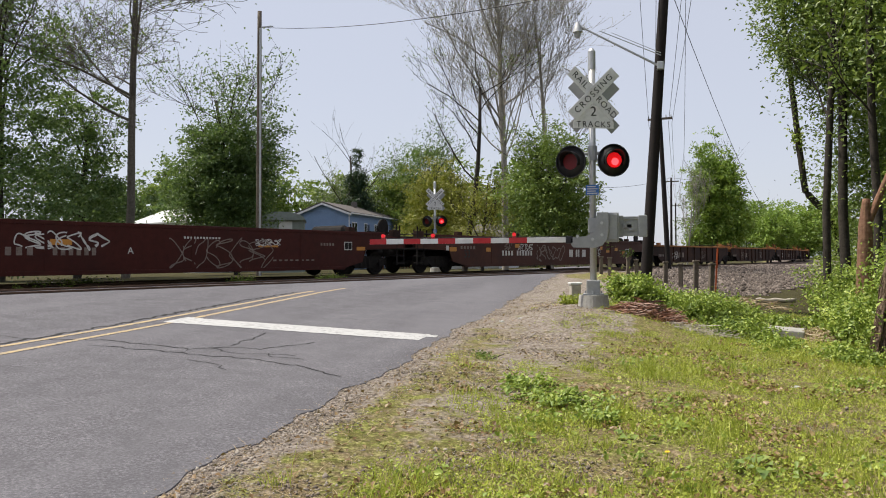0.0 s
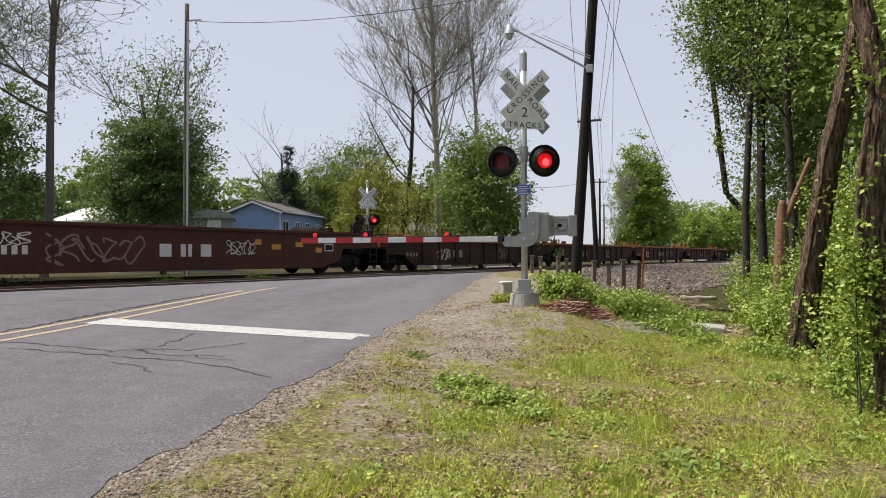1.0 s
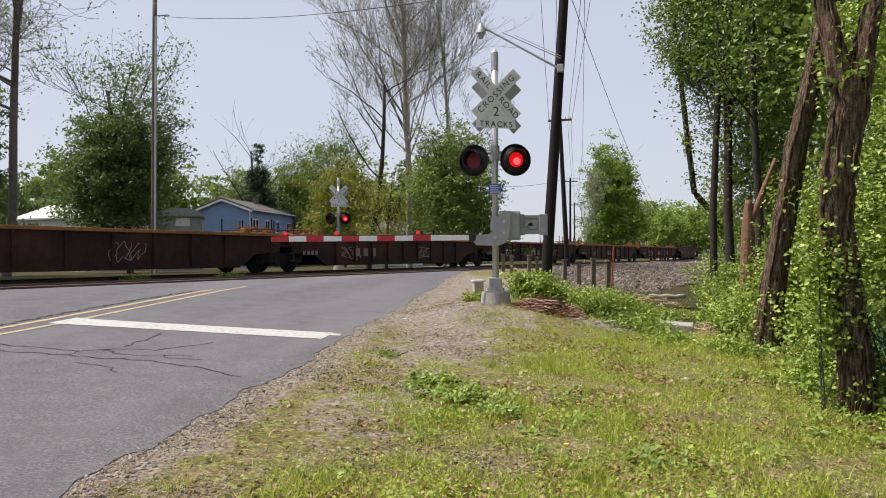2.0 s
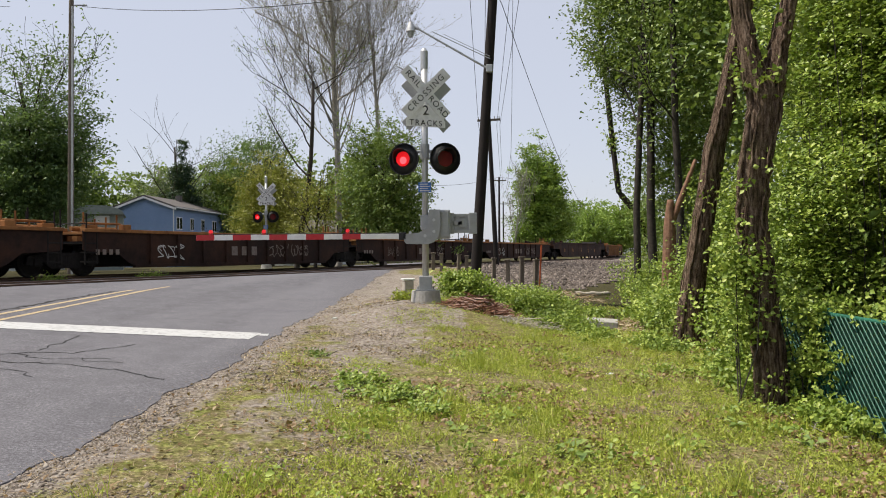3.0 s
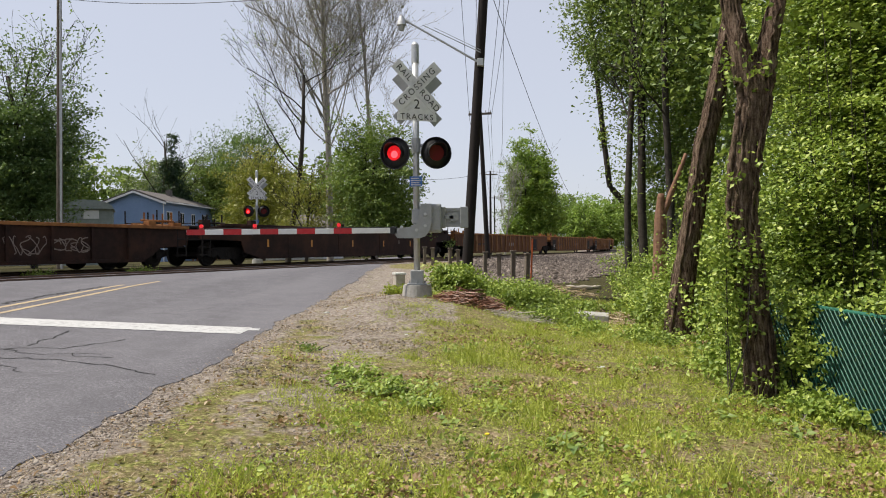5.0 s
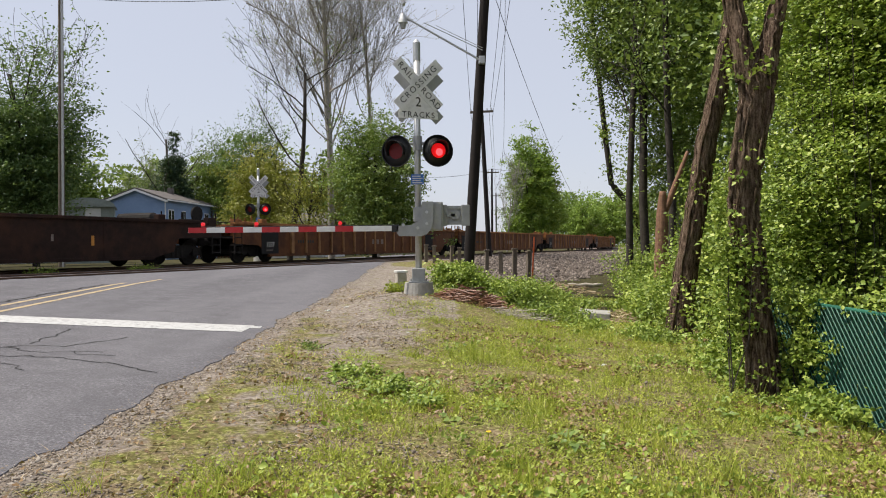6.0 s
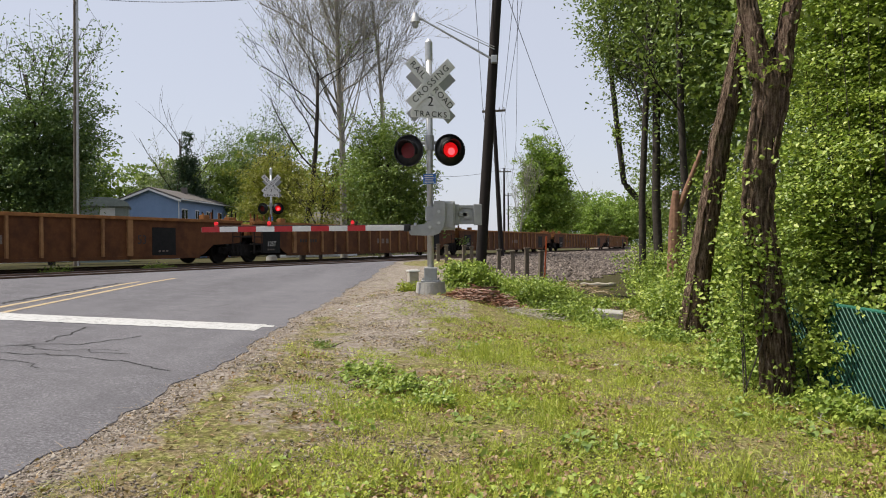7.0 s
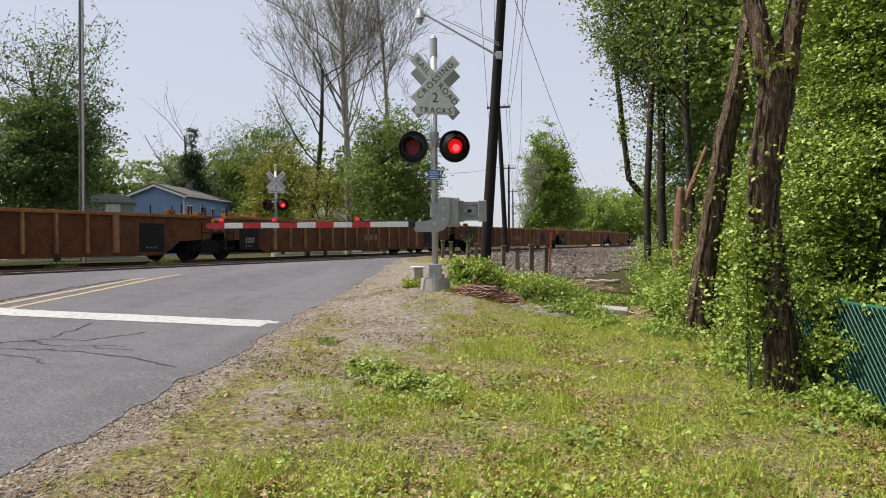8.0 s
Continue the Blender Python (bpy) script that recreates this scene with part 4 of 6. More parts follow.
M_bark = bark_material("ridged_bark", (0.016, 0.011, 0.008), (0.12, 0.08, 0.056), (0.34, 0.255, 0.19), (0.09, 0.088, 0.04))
M_bark_grey = surface("grey_bark", (0.22, 0.20, 0.17), (0.38, 0.355, 0.31), 10, 0.95, 0, (0.12, 0.105, 0.085), 1.0, 0.5, 0.7, 0.02)
M_bark_brown = surface("brown_grey_bark", (0.075, 0.066, 0.053), (0.16, 0.142, 0.118), 12, 0.95, 0, (0.05, 0.045, 0.035), 1.0, 0.5, 0.8, 0.02)
M_bark_dark = surface("dark_bark", (0.022, 0.018, 0.014), (0.06, 0.05, 0.04), 10, 0.95, 0, None, 1.0, 0.5, 0.7, 0.02)
M_split_wood = surface("split_red_wood", (0.16, 0.08, 0.05), (0.28, 0.16, 0.10), 12, 0.9, 0, (0.10, 0.06, 0.04), 2.0, 0.6, 0.8, 0.02)


def leaf_mesh(name, centres, size, material, rng, up=0.5, slim=0.55, vary=0.35):
    """Folded two-face leaves at the centres, turned at random but leaning towards the light."""
    c = np.asarray(centres, dtype=np.float64)
    n = len(c)
    nrm = rng.normal(size=(n, 3))
    nrm /= np.linalg.norm(nrm, axis=1)[:, None]
    nrm = nrm * (1 - up) + np.array((sun_dir.x * 0.5, sun_dir.y * 0.5 - 0.1, 1.0)) * up
    nrm /= np.linalg.norm(nrm, axis=1)[:, None]
    a = np.cross(nrm, rng.normal(size=(n, 3)))
    a /= np.linalg.norm(a, axis=1)[:, None]
    b = np.cross(nrm, a)
    s = size * (1 + vary * rng.uniform(-1, 1, size=(n, 1)))
    fold = nrm * s * 0.14
    v = np.empty((n, 4, 3))
    v[:, 0] = c - a * s * 0.5
    v[:, 1] = c + b * s * slim * 0.5 + fold - a * s * 0.08
    v[:, 2] = c + a * s * 0.5 - fold
    v[:, 3] = c - b * s * slim * 0.5 + fold - a * s * 0.08
    idx = np.arange(n) * 4
    tri = np.stack([idx, idx + 1, idx + 2, idx, idx + 2, idx + 3], 1).reshape(-1)
    return tri_mesh(name, v.reshape(-1, 3), tri, material)


def tri_mesh(name, v, tri, material):
    me = bpy.data.meshes.new(name)
    me.vertices.add(len(v))
    me.vertices.foreach_set("co", np.asarray(v, dtype=np.float32).ravel())
    me.loops.add(len(tri))
    me.loops.foreach_set("vertex_index", np.asarray(tri, dtype=np.int32))
    m = len(tri) // 3
    me.polygons.add(m)
    me.polygons.foreach_set("loop_start", np.arange(m, dtype=np.int32) * 3)
    me.update(calc_edges=True)
    me.materials.append(material)
    return me


def clumps(rng, centre, radii, n_clumps, per, spread, shell=0.5, flat=0.6):
    """Leaf places in clumps spread through an uneven ellipsoid."""
    d = rng.normal(size=(n_clumps, 3))
    d /= np.linalg.norm(d, axis=1)[:, None]
    r = (shell + (1 - shell) * rng.uniform(0, 1, n_clumps)) * (1 + 0.22 * rng.normal(size=n_clumps))
    c = np.array(centre) + d * r[:, None] * np.array(radii)
    k = rng.poisson(per, n_clumps) + 1
    base = np.repeat(c, k, axis=0)
    sp = np.repeat(spread * rng.uniform(0.6, 1.4, n_clumps), k)[:, None]
    return base + rng.normal(size=base.shape) * sp * np.array((1, 1, flat))


class Limbs:
    """Collects tapered tubes for one tree."""

    def __init__(self, seed):
        self.v, self.f, self.tips, self.rnd = [], [], [], random.Random(seed)

    def tube(self, pts, radii, n):
        v, f = tube(pts, radii, n)
        k = len(self.v)
        self.v += v
        self.f += [tuple(i + k for i in face) for face in f]

    def branch(self, p, d, length, r, level, last, kids, spread, lift, wander=0.18, reach=0.55):
        rnd = self.rnd
        n = 5 if level < 2 else 4
        pts, dd = [Vector(p)], Vector(d).normalized()
        for i in range(n):
            dd = (dd + Vector((rnd.uniform(-1, 1), rnd.uniform(-1, 1), rnd.uniform(-1, 1))) * wander + Vector((0, 0, lift))).normalized()
            pts.append(pts[-1] + dd * length / n)
        end = 0.45 if level < last else 0.2
        self.tube(pts, [max(0.010, r * (1 + (end - 1) * i / n)) for i in range(n + 1)], 9 if level == 0 else (6 if level == 1 else 3))
        if level >= last:
            self.tips += pts[2:]
            return
        for k in range(kids[level]):
            u = rnd.uniform(0.25, 1.0) if level else rnd.uniform(0.35, 1.0)
            i = min(n - 1, int(u * n))
            base = pts[i].lerp(pts[i + 1], u * n - i)
            ax = Vector((rnd.uniform(-1, 1), rnd.uniform(-1, 1), rnd.uniform(-0.2, 0.6)))
            nd = (dd + ax.normalized() * spread * (1.7 if level == 0 else 1.0)).normalized()
            self.branch(base, nd, length * (reach if level == 0 else 0.55) * (1.25 - 0.5 * u if level == 0 else 1.0) * rnd.uniform(0.75, 1.25), r * (1 - 0.55 * u) * rnd.uniform(0.30, 0.48), level + 1, last, kids, spread, lift, 0.22, reach)


def plant_tree(name, label, x, y, h, r, leaves, bark, crown, seed, lean=(0, 0), kids=(7, 5, 4), spread=0.9, lift=0.10, leaf=0.16, per_tip=0, tip_spread=0.3, z=None, trunk_share=0.75, reach=0.5):
    """Trunk with limbs; crown: list of (centre offset, radii, clumps, leaves a clump, spread)."""
    z = ground_z(x, y) if z is None else z
    tree = thing(name, label, "tree", pose(x, y, z))
    rng = np.random.default_rng(seed)
    lim = Limbs(seed)
    lim.branch((0, 0, -0.2), (lean[0], lean[1], 1), h * trunk_share, r, 0, len(kids), kids, spread, lift, 0.07, reach)
    me = mesh_of("trunk", lim.v, lim.f, bark, True)
    t = new("trunk", me)
    t.parent = tree
    pts = [clumps(rng, c, rad, n, per, sp) for c, rad, n, per, sp in crown]
    if per_tip:
        tips = np.array([tuple(p) for p in lim.tips])
        tips = np.repeat(tips, rng.poisson(per_tip, len(tips)), axis=0)
        pts.append(tips + rng.normal(size=tips.shape) * tip_spread)
    if pts:
        p = np.concatenate(pts)
        cr = new("crown", leaf_mesh("crown", p, leaf, leaves, rng))
        cr.parent = tree
        tagged(cr, kind="stuff")
    return tree


# trees beyond the tracks, from the camera's left to right
plant_tree("tree", "dark dense leafy tree behind the passing train", -26.0, 27.8, 15, 0.24, M_leaf_dark, M_bark_dark,
           [((-0.9, 0, 9.4), (3.4, 3.4, 6.4), 300, 50, 0.36), ((1, 0, 3.8), (3.4, 3.3, 2.8), 150, 46, 0.38)], 1, leaf=0.18)
plant_tree("tree", "dark leafy tree with a rounded crown", -27.6, 34.6, 11, 0.22, M_leaf_dark, M_bark_dark,
           [((0, 0, 6.6), (2.7, 2.7, 4.2), 190, 40, 0.30), ((0.6, 0, 3.6), (3.4, 3, 2.4), 120, 38, 0.32)], 2, leaf=0.21)
plant_tree("tall_tree", "tall forked tree with thin young leaves", -22.3, 31.2, 19, 0.21, M_leaf_mid, M_bark_brown, [], 6, lean=(0.02, 0),
           kids=(15, 8, 6, 4), spread=1.6, lift=0.02, leaf=0.13, per_tip=0.75, tip_spread=0.25, trunk_share=0.9, reach=0.36)
plant_tree("tree", "mid-green leafy tree with an open top", -22.6, 42.4, 13.5, 0.2, M_leaf_dark, M_bark_dark,
           [((-0.6, 0, 5.8), (3.3, 2.8, 3.9), 620, 46, 0.34), ((-1.2, 0, 4.3), (3.0, 2.6, 1.9), 220, 40, 0.36), ((1.2, 0, 7.2), (1.8, 2, 2.6), 110, 30, 0.36), ((0, 0, 10.5), (2.6, 2.4, 2.2), 60, 20, 0.4)], 7, leaf=0.19, kids=(8, 6, 4), per_tip=2.2, tip_spread=0.35, trunk_share=0.8)
plant_tree("tall_tree", "tall nearly bare tree with fine twigs and young leaves", -7.45, 50.5, 22, 0.24, M_leaf_bud, M_bark_grey, [], 11,
           kids=(28, 9, 5, 3), spread=0.62, lift=0.06, leaf=0.12, per_tip=0.6, tip_spread=0.2, trunk_share=0.9, reach=0.33)
plant_tree("tall_tree", "slim nearly bare tree beside a taller one", -4.6, 52.5, 19, 0.17, M_leaf_bud, M_bark_grey, [], 12,
           kids=(10, 7, 5, 3), spread=0.60, lift=0.07, leaf=0.12, per_tip=0.6, tip_spread=0.2, trunk_share=0.9, reach=0.30)
plant_tree("leaning_tree", "dark leaning tree with few leaves", -9.75, 48.0, 14, 0.20, M_leaf_mid, M_bark_dark, [], 13, lean=(0.17, 0),
           kids=(7, 5, 4), spread=0.8, lift=0.05, leaf=0.14, per_tip=1.0, tip_spread=0.25, trunk_share=0.85, reach=0.4)
plant_tree("tree", "broad green tree with small leaves behind the crossing", -4.2, 46.0, 8.6, 0.16, M_leaf_mid, M_bark_dark,
           [((0.2, 0, 5.0), (2.7, 2.8, 3.6), 420, 40, 0.30), ((0.8, 0, 2.2), (3.0, 2.5, 1.8), 220, 38, 0.32)], 14, leaf=0.18, kids=(7, 5, 4), per_tip=1.5)
plant_tree("tree", "light green bushy tree beside bare trees", -8.4, 47.0, 6.0, 0.12, M_leaf_yellow, M_bark_dark,
           [((0, 0, 3.2), (1.9, 1.8, 2.6), 120, 36, 0.34)], 15, leaf=0.15)
plant_tree("tree", "yellow-green rounded tree near the crossing", -15.0, 64.0, 9.4, 0.18, M_leaf_yellow, M_bark_dark,
           [((0, 0, 5.6), (2.9, 2.8, 3.3), 440, 42, 0.34), ((0, 0, 3), (3.2, 3, 2), 200, 38, 0.36)], 16, leaf=0.19)
plant_tree("tree", "grey-green sparse tree behind the house", -33.5, 88.0, 11, 0.2, M_leaf_grey, M_bark_grey,
           [((0, 0, 7), (3.4, 3, 3.6), 130, 26, 0.5)], 17, leaf=0.26, kids=(8, 6, 4), per_tip=1)
plant_tree("conifer", "dark pointed conifer behind the house", -28.2, 80.0, 13.4, 0.2, M_leaf_conifer, M_bark_dark,
           [((0, 0, 3.5), (2.7, 2.5, 1.9), 220, 42, 0.36), ((0, 0, 6.5), (1.9, 1.8, 1.9), 170, 40, 0.33), ((0, 0, 9.4), (1.2, 1.1, 1.7), 100, 38, 0.28), ((0, 0, 12.2), (0.45, 0.45, 1.4), 22, 30, 0.18)], 18, leaf=0.22, kids=(10, 4), trunk_share=0.95)
plant_tree("tree", "leafy green tree behind the house", -25.0, 84.0, 12, 0.22, M_leaf_mid, M_bark_dark,
           [((0, 0, 6.8), (3.6, 3, 4.4), 460, 40, 0.44)], 19, leaf=0.25)
plant_tree("tree", "sparse-topped tree behind the yellow-green one", -22.6, 86.0, 15.5, 0.25, M_leaf_dark, M_bark_dark,
           [((0, 0, 11.5), (4.0, 3.4, 3.0), 130, 24, 0.5)], 20, leaf=0.26, kids=(9, 6, 5), per_tip=2.4, tip_spread=0.4)
plant_tree("tree", "upright bright green tree beside the line", 10.9, 96.0, 14.4, 0.25, M_leaf_bright, M_bark_dark,
           [((0, 0, 8.6), (2.7, 2.8, 4.9), 430, 40, 0.42), ((0.9, 0, 4.6), (3.0, 2.8, 3.4), 300, 40, 0.44), ((1.6, 0, 8.2), (1.6, 2, 2.0), 90, 34, 0.4), ((-1.3, -0.6, 3.2), (1.8, 1.6, 2.0), 150, 38, 0.4)], 21, leaf=0.34)
plant_tree("tree", "thin bare shrubby tree beside the line", 7.4, 92.0, 10, 0.12, M_leaf_grey, M_bark_grey,
           [((0, 0, 4), (1.6, 1.4, 3.0), 40, 14, 0.4)], 22, leaf=0.2, kids=(10, 6, 4), spread=0.5, lift=0.2, per_tip=0.5)


def far_row(points, h, material, seed, label):
    rng = np.random.default_rng(seed)
    for k, (x, y) in enumerate(points):
        hh = h * rng.uniform(0.8, 1.2)
        plant_tree("tree", label, x, y, hh, 0.2, material, M_bark_dark, [((0, 0, hh * 0.52), (hh * 0.42, hh * 0.36, hh * 0.46), 230, 24, hh * 0.042)], seed * 50 + k, leaf=0.046 * hh, kids=(6, 4))


far_row([(27 + 6.5 * k, 150 + 5 * (k % 3)) for k in range(7)], 11.8, M_leaf_bright, 3, "distant green tree at the bend of the line")
far_row([(24 + 6.0 * k, 175 + 6 * (k % 2)) for k in range(4)], 12, M_leaf_bright, 5, "distant green tree beyond the bend")
far_row([(-58 + 6.0 * k, 92 + 7 * (k % 2)) for k in range(9)], 12.0, M_leaf_mid, 4, "leafy tree in the row behind the houses")
far_row([(-44 + 5.0 * k, 60 + 3 * (k % 2)) for k in range(3)], 8.0, M_leaf_dark, 6, "dark leafy tree beside the garage")
far_row([(-16 + 5.0 * k, 104 + 5 * (k % 2)) for k in range(2)], 9.0, M_leaf_mid, 8, "leafy tree in the row behind the crossing")


# ---- the wood on the right --------------------------------------------
def vine_tree(name, label, paths, bark, seed, vine, leaf=0.10):
    """A tree given by limb paths (points, radii), wound with vines."""
    x, y = paths[0][0][0][0], paths[0][0][0][1]
    z = ground_z(x, y)
    tree = thing(name, label, "tree", pose(x, y, z))
    rnd, rng = random.Random(seed), np.random.default_rng(seed)
    base = Vector((x, y, z))
    for k, (pts, radii) in enumerate(paths):
        fine = []
        rad = []
        for i in range(len(pts) - 1):
            for j in range(6):
                u = j / 6
                fine.append(Vector(pts[i]).lerp(Vector(pts[i + 1]), u) - base + Vector((rnd.uniform(-1, 1), rnd.uniform(-1, 1), 0)) * radii[i] * 0.04)
                rad.append((radii[i] * (1 - u) + radii[i + 1] * u) * rnd.uniform(0.97, 1.03))
        fine.append(Vector(pts[-1]) - base)
        rad.append(radii[-1])
        n = 30
        v, f = tube(fine, rad, n)
        for i in range(len(v)):
            c = fine[min(i // n, len(fine) - 1)]
            v[i] = c + (v[i] - c) * (1 + 0.06 * math.sin((i % n) * 2.5 + 1.5 * noise.noise(v[i] * 2)) + 0.09 * noise.noise((v[i].x * 14, v[i].y * 14, v[i].z * 2.2)))
        o = new("trunk" if k == 0 else "limb", mesh_of("trunk", v, f, bark, True))
        o.parent = tree
        if vine:
            for w in range(vine):
                a0, tw = rnd.uniform(0, 6.28), rnd.uniform(-1.2, 1.2)
                vp = [fine[i] + Vector((math.cos(a0 + tw * i / len(fine)), math.sin(a0 + tw * i / len(fine)), 0)) * (rad[i] * 1.05 + 0.01) + Vector((rnd.uniform(-1, 1), rnd.uniform(-1, 1), 0)) * 0.015 for i in range(len(fine))]
                v, f = tube(vp, [rnd.uniform(0.010, 0.024)] * len(vp), 5)
                o = new("vine_stem", mesh_of("vine_stem", v, f, M_bark, True))
                o.parent = tree
            dens = []
            for i in range(len(fine)):
                m = rng.poisson(60 * max(0.0, -0.05 + 2.4 * noise.noise((fine[i].z * 1.1, seed, k))))
                a = rng.uniform(0, 6.28, m)
                rr = rad[i] * 1.1 + np.abs(rng.normal(size=m)) * 0.10
                dens.append(np.stack([fine[i].x + np.cos(a) * rr, fine[i].y + np.sin(a) * rr, fine[i].z + rng.normal(size=m) * 0.12], 1))
            o = new("vine_leaves", leaf_mesh("vine_leaves", np.concatenate(dens), leaf, M_leaf_vine, rng, 0.4, 0.8))
            o.parent = tree
            tagged(o, kind="stuff")
    return tree


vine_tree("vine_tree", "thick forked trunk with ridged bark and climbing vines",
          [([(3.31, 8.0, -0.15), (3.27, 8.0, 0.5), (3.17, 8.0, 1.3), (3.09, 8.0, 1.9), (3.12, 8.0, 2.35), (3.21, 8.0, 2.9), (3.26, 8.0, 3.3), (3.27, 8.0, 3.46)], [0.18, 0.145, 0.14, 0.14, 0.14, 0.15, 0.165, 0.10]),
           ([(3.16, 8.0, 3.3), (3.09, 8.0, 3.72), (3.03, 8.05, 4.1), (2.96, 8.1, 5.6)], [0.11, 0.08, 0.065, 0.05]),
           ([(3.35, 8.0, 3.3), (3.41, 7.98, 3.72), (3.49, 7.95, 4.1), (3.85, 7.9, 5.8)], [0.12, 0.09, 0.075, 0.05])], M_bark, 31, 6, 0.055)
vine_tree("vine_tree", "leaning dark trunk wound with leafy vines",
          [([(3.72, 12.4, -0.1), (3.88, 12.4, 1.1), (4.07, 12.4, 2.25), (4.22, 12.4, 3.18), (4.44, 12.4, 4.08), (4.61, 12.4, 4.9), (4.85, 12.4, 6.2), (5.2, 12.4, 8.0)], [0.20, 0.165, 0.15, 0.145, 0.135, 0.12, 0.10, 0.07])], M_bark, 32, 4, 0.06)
vine_tree("broken_tree", "split reddish broken trunk with a bare side branch",
          [([(4.93, 17.6, 0.1), (4.96, 17.6, 1.2), (4.98, 17.6, 2.2), (5.0, 17.6, 2.8)], [0.20, 0.15, 0.13, 0.07]),
           ([(4.99, 17.6, 2.2), (5.2, 17.55, 2.75), (5.55, 17.5, 3.7)], [0.08, 0.065, 0.04])], M_split_wood, 33, 0)
vine_tree("slim_tree", "slim leaning trunk with a few vine leaves",
          [([(6.95, 26.0, 0.2), (6.63, 26.0, 2.1), (6.16, 26.0, 3.05), (5.66, 26.0, 3.65), (5.52, 26.0, 4.8), (5.34, 26.0, 6.5), (5.16, 26.0, 8.2), (5.0, 26.0, 9.8), (4.95, 26.0, 12.5)], [0.12, 0.11, 0.10, 0.095, 0.09, 0.085, 0.08, 0.07, 0.04])], M_bark_dark, 41, 2, 0.10)
plant_tree("woodland_tree", "straight dark trunk with a dense green crown", 5.3, 22.0, 16, 0.11, M_leaf_wood, M_bark_dark,
           [((-0.2, 2, 8.2), (1.0, 1.4, 2.0), 90, 60, 0.28), ((1.0, 2, 7.8), (1.9, 2.0, 2.5), 210, 66, 0.32), ((1.2, 2, 11), (2.2, 2.2, 3.3), 230, 70, 0.34), ((1.4, 1, 3.6), (0.9, 1.2, 1.8), 40, 50, 0.32)], 35, kids=(6, 4, 3), leaf=0.115, trunk_share=0.9, reach=0.2)
plant_tree("woodland_tree", "dark trunk standing behind others in the wood", 5.9, 22.4, 16, 0.14, M_leaf_wood, M_bark_dark,
           [((1.2, 0, 8.6), (2.0, 2.0, 4.2), 330, 70, 0.32), ((1.4, 0, 4.4), (1.3, 1.4, 1.8), 60, 60, 0.32)], 36, kids=(6, 4, 3), leaf=0.11, trunk_share=0.9, reach=0.2)
plant_tree("woodland_tree", "grey trunk behind the wood's edge", 7.4, 24.5, 15, 0.17, M_leaf_wood, M_bark_grey,
           [((0, 0, 8.6), (2.2, 2.0, 4.2), 300, 64, 0.34), ((0, 0, 3.4), (1.6, 1.6, 2.2), 110, 60, 0.34)], 34, kids=(6, 4, 3), leaf=0.11, trunk_share=0.9, reach=0.2)
plant_tree("woodland_tree", "dark woodland tree with overlapping foliage", 8.6, 19.0, 16, 0.18, M_leaf_wood, M_bark_dark,
           [((0, 0, 8), (2.4, 2.2, 5.0), 400, 66, 0.34)], 37, kids=(6, 4, 3), leaf=0.11, trunk_share=0.9, reach=0.24)
plant_tree("woodland_tree", "thin dark trunk deep in the wood", 5.75, 19.5, 13, 0.11, M_leaf_wood, M_bark_dark,
           [((0.2, 0, 7.8), (1.2, 1.4, 3.0), 100, 40, 0.32)], 38, kids=(5, 4, 3), leaf=0.14, trunk_share=0.95, reach=0.24)
for k, (x, y, hh) in enumerate([(9.5, 15.5, 14), (7.2, 13.6, 13), (10.5, 11.5, 13), (8.4, 9.6, 12), (12.0, 18.0, 15), (13.5, 27.0, 15), (10.6, 33.0, 15), (15.0, 38.0, 15), (16.5, 22.0, 15), (20.0, 46.0, 15), (6.8, 6.0, 12), (9.0, 2.0, 13)]):
    plant_tree("woodland_tree", "leafy tree in the dense roadside wood", x, y, hh, 0.17, M_leaf_wood, M_bark_dark,
               [((0, 0, hh * 0.6), (2.6, 2.5, hh * 0.42), 190, 34, 0.36), ((0, 0, 2.2), (2.2, 2.2, 2.2), 80, 32, 0.36)], 60 + k, kids=(6, 4, 3), leaf=0.18, trunk_share=0.9, reach=0.24)


def leafy(name, label, category, volumes, size, material, seed, slim=0.6, up=0.5, flat=0.6, group=""):
    """Undergrowth: leaf clumps in the given volumes (centre, radii, clumps, per clump, spread), on thin stems."""
    rng = np.random.default_rng(seed)
    x, y = volumes[0][0][0], volumes[0][0][1]
    z = ground_z(x, y)
    th = thing(name, label, category, pose(x, y, z), group)
    off = np.array((x, y, z))
    pts = []
    lim = Limbs(seed)
    for c, rad, n, per, sp in volumes:
        p = clumps(rng, c, rad, n, per, sp, 0.3, flat)
        p = p[p[:, 2] > np.array([ground_z(a, b) for a, b in p[:, :2]]) + 0.01]
        pts += [p, p[::2] + rng.normal(size=p[::2].shape) * sp * 0.6]
        for k in range(max(3, n // 14)):
            b = Vector((c[0] + rad[0] * rng.uniform(-0.7, 0.7), c[1] + rad[1] * rng.uniform(-0.6, 0.6), 0))
            b.z = ground_z(b.x, b.y) - 0.05
            top = Vector((b.x + rng.normal() * 0.2, b.y + rng.normal() * 0.2, c[2] + rad[2] * rng.uniform(-0.2, 0.8)))
            lim.tube([b - Vector(off), (b + top) / 2 - Vector(off) + Vector((rng.normal() * 0.06, rng.normal() * 0.06, 0)), top - Vector(off)], [0.009, 0.007, 0.004], 4)
    st = new("stem_tangle", mesh_of("stem_tangle", lim.v, lim.f, M_bark_dark))
    st.parent = th
    tagged(st, kind="stuff")
    fo = new("foliage", leaf_mesh("foliage", np.concatenate(pts) - off, size, material, rng, up, slim))
    fo.parent = th
    tagged(fo, kind="stuff")
    return th


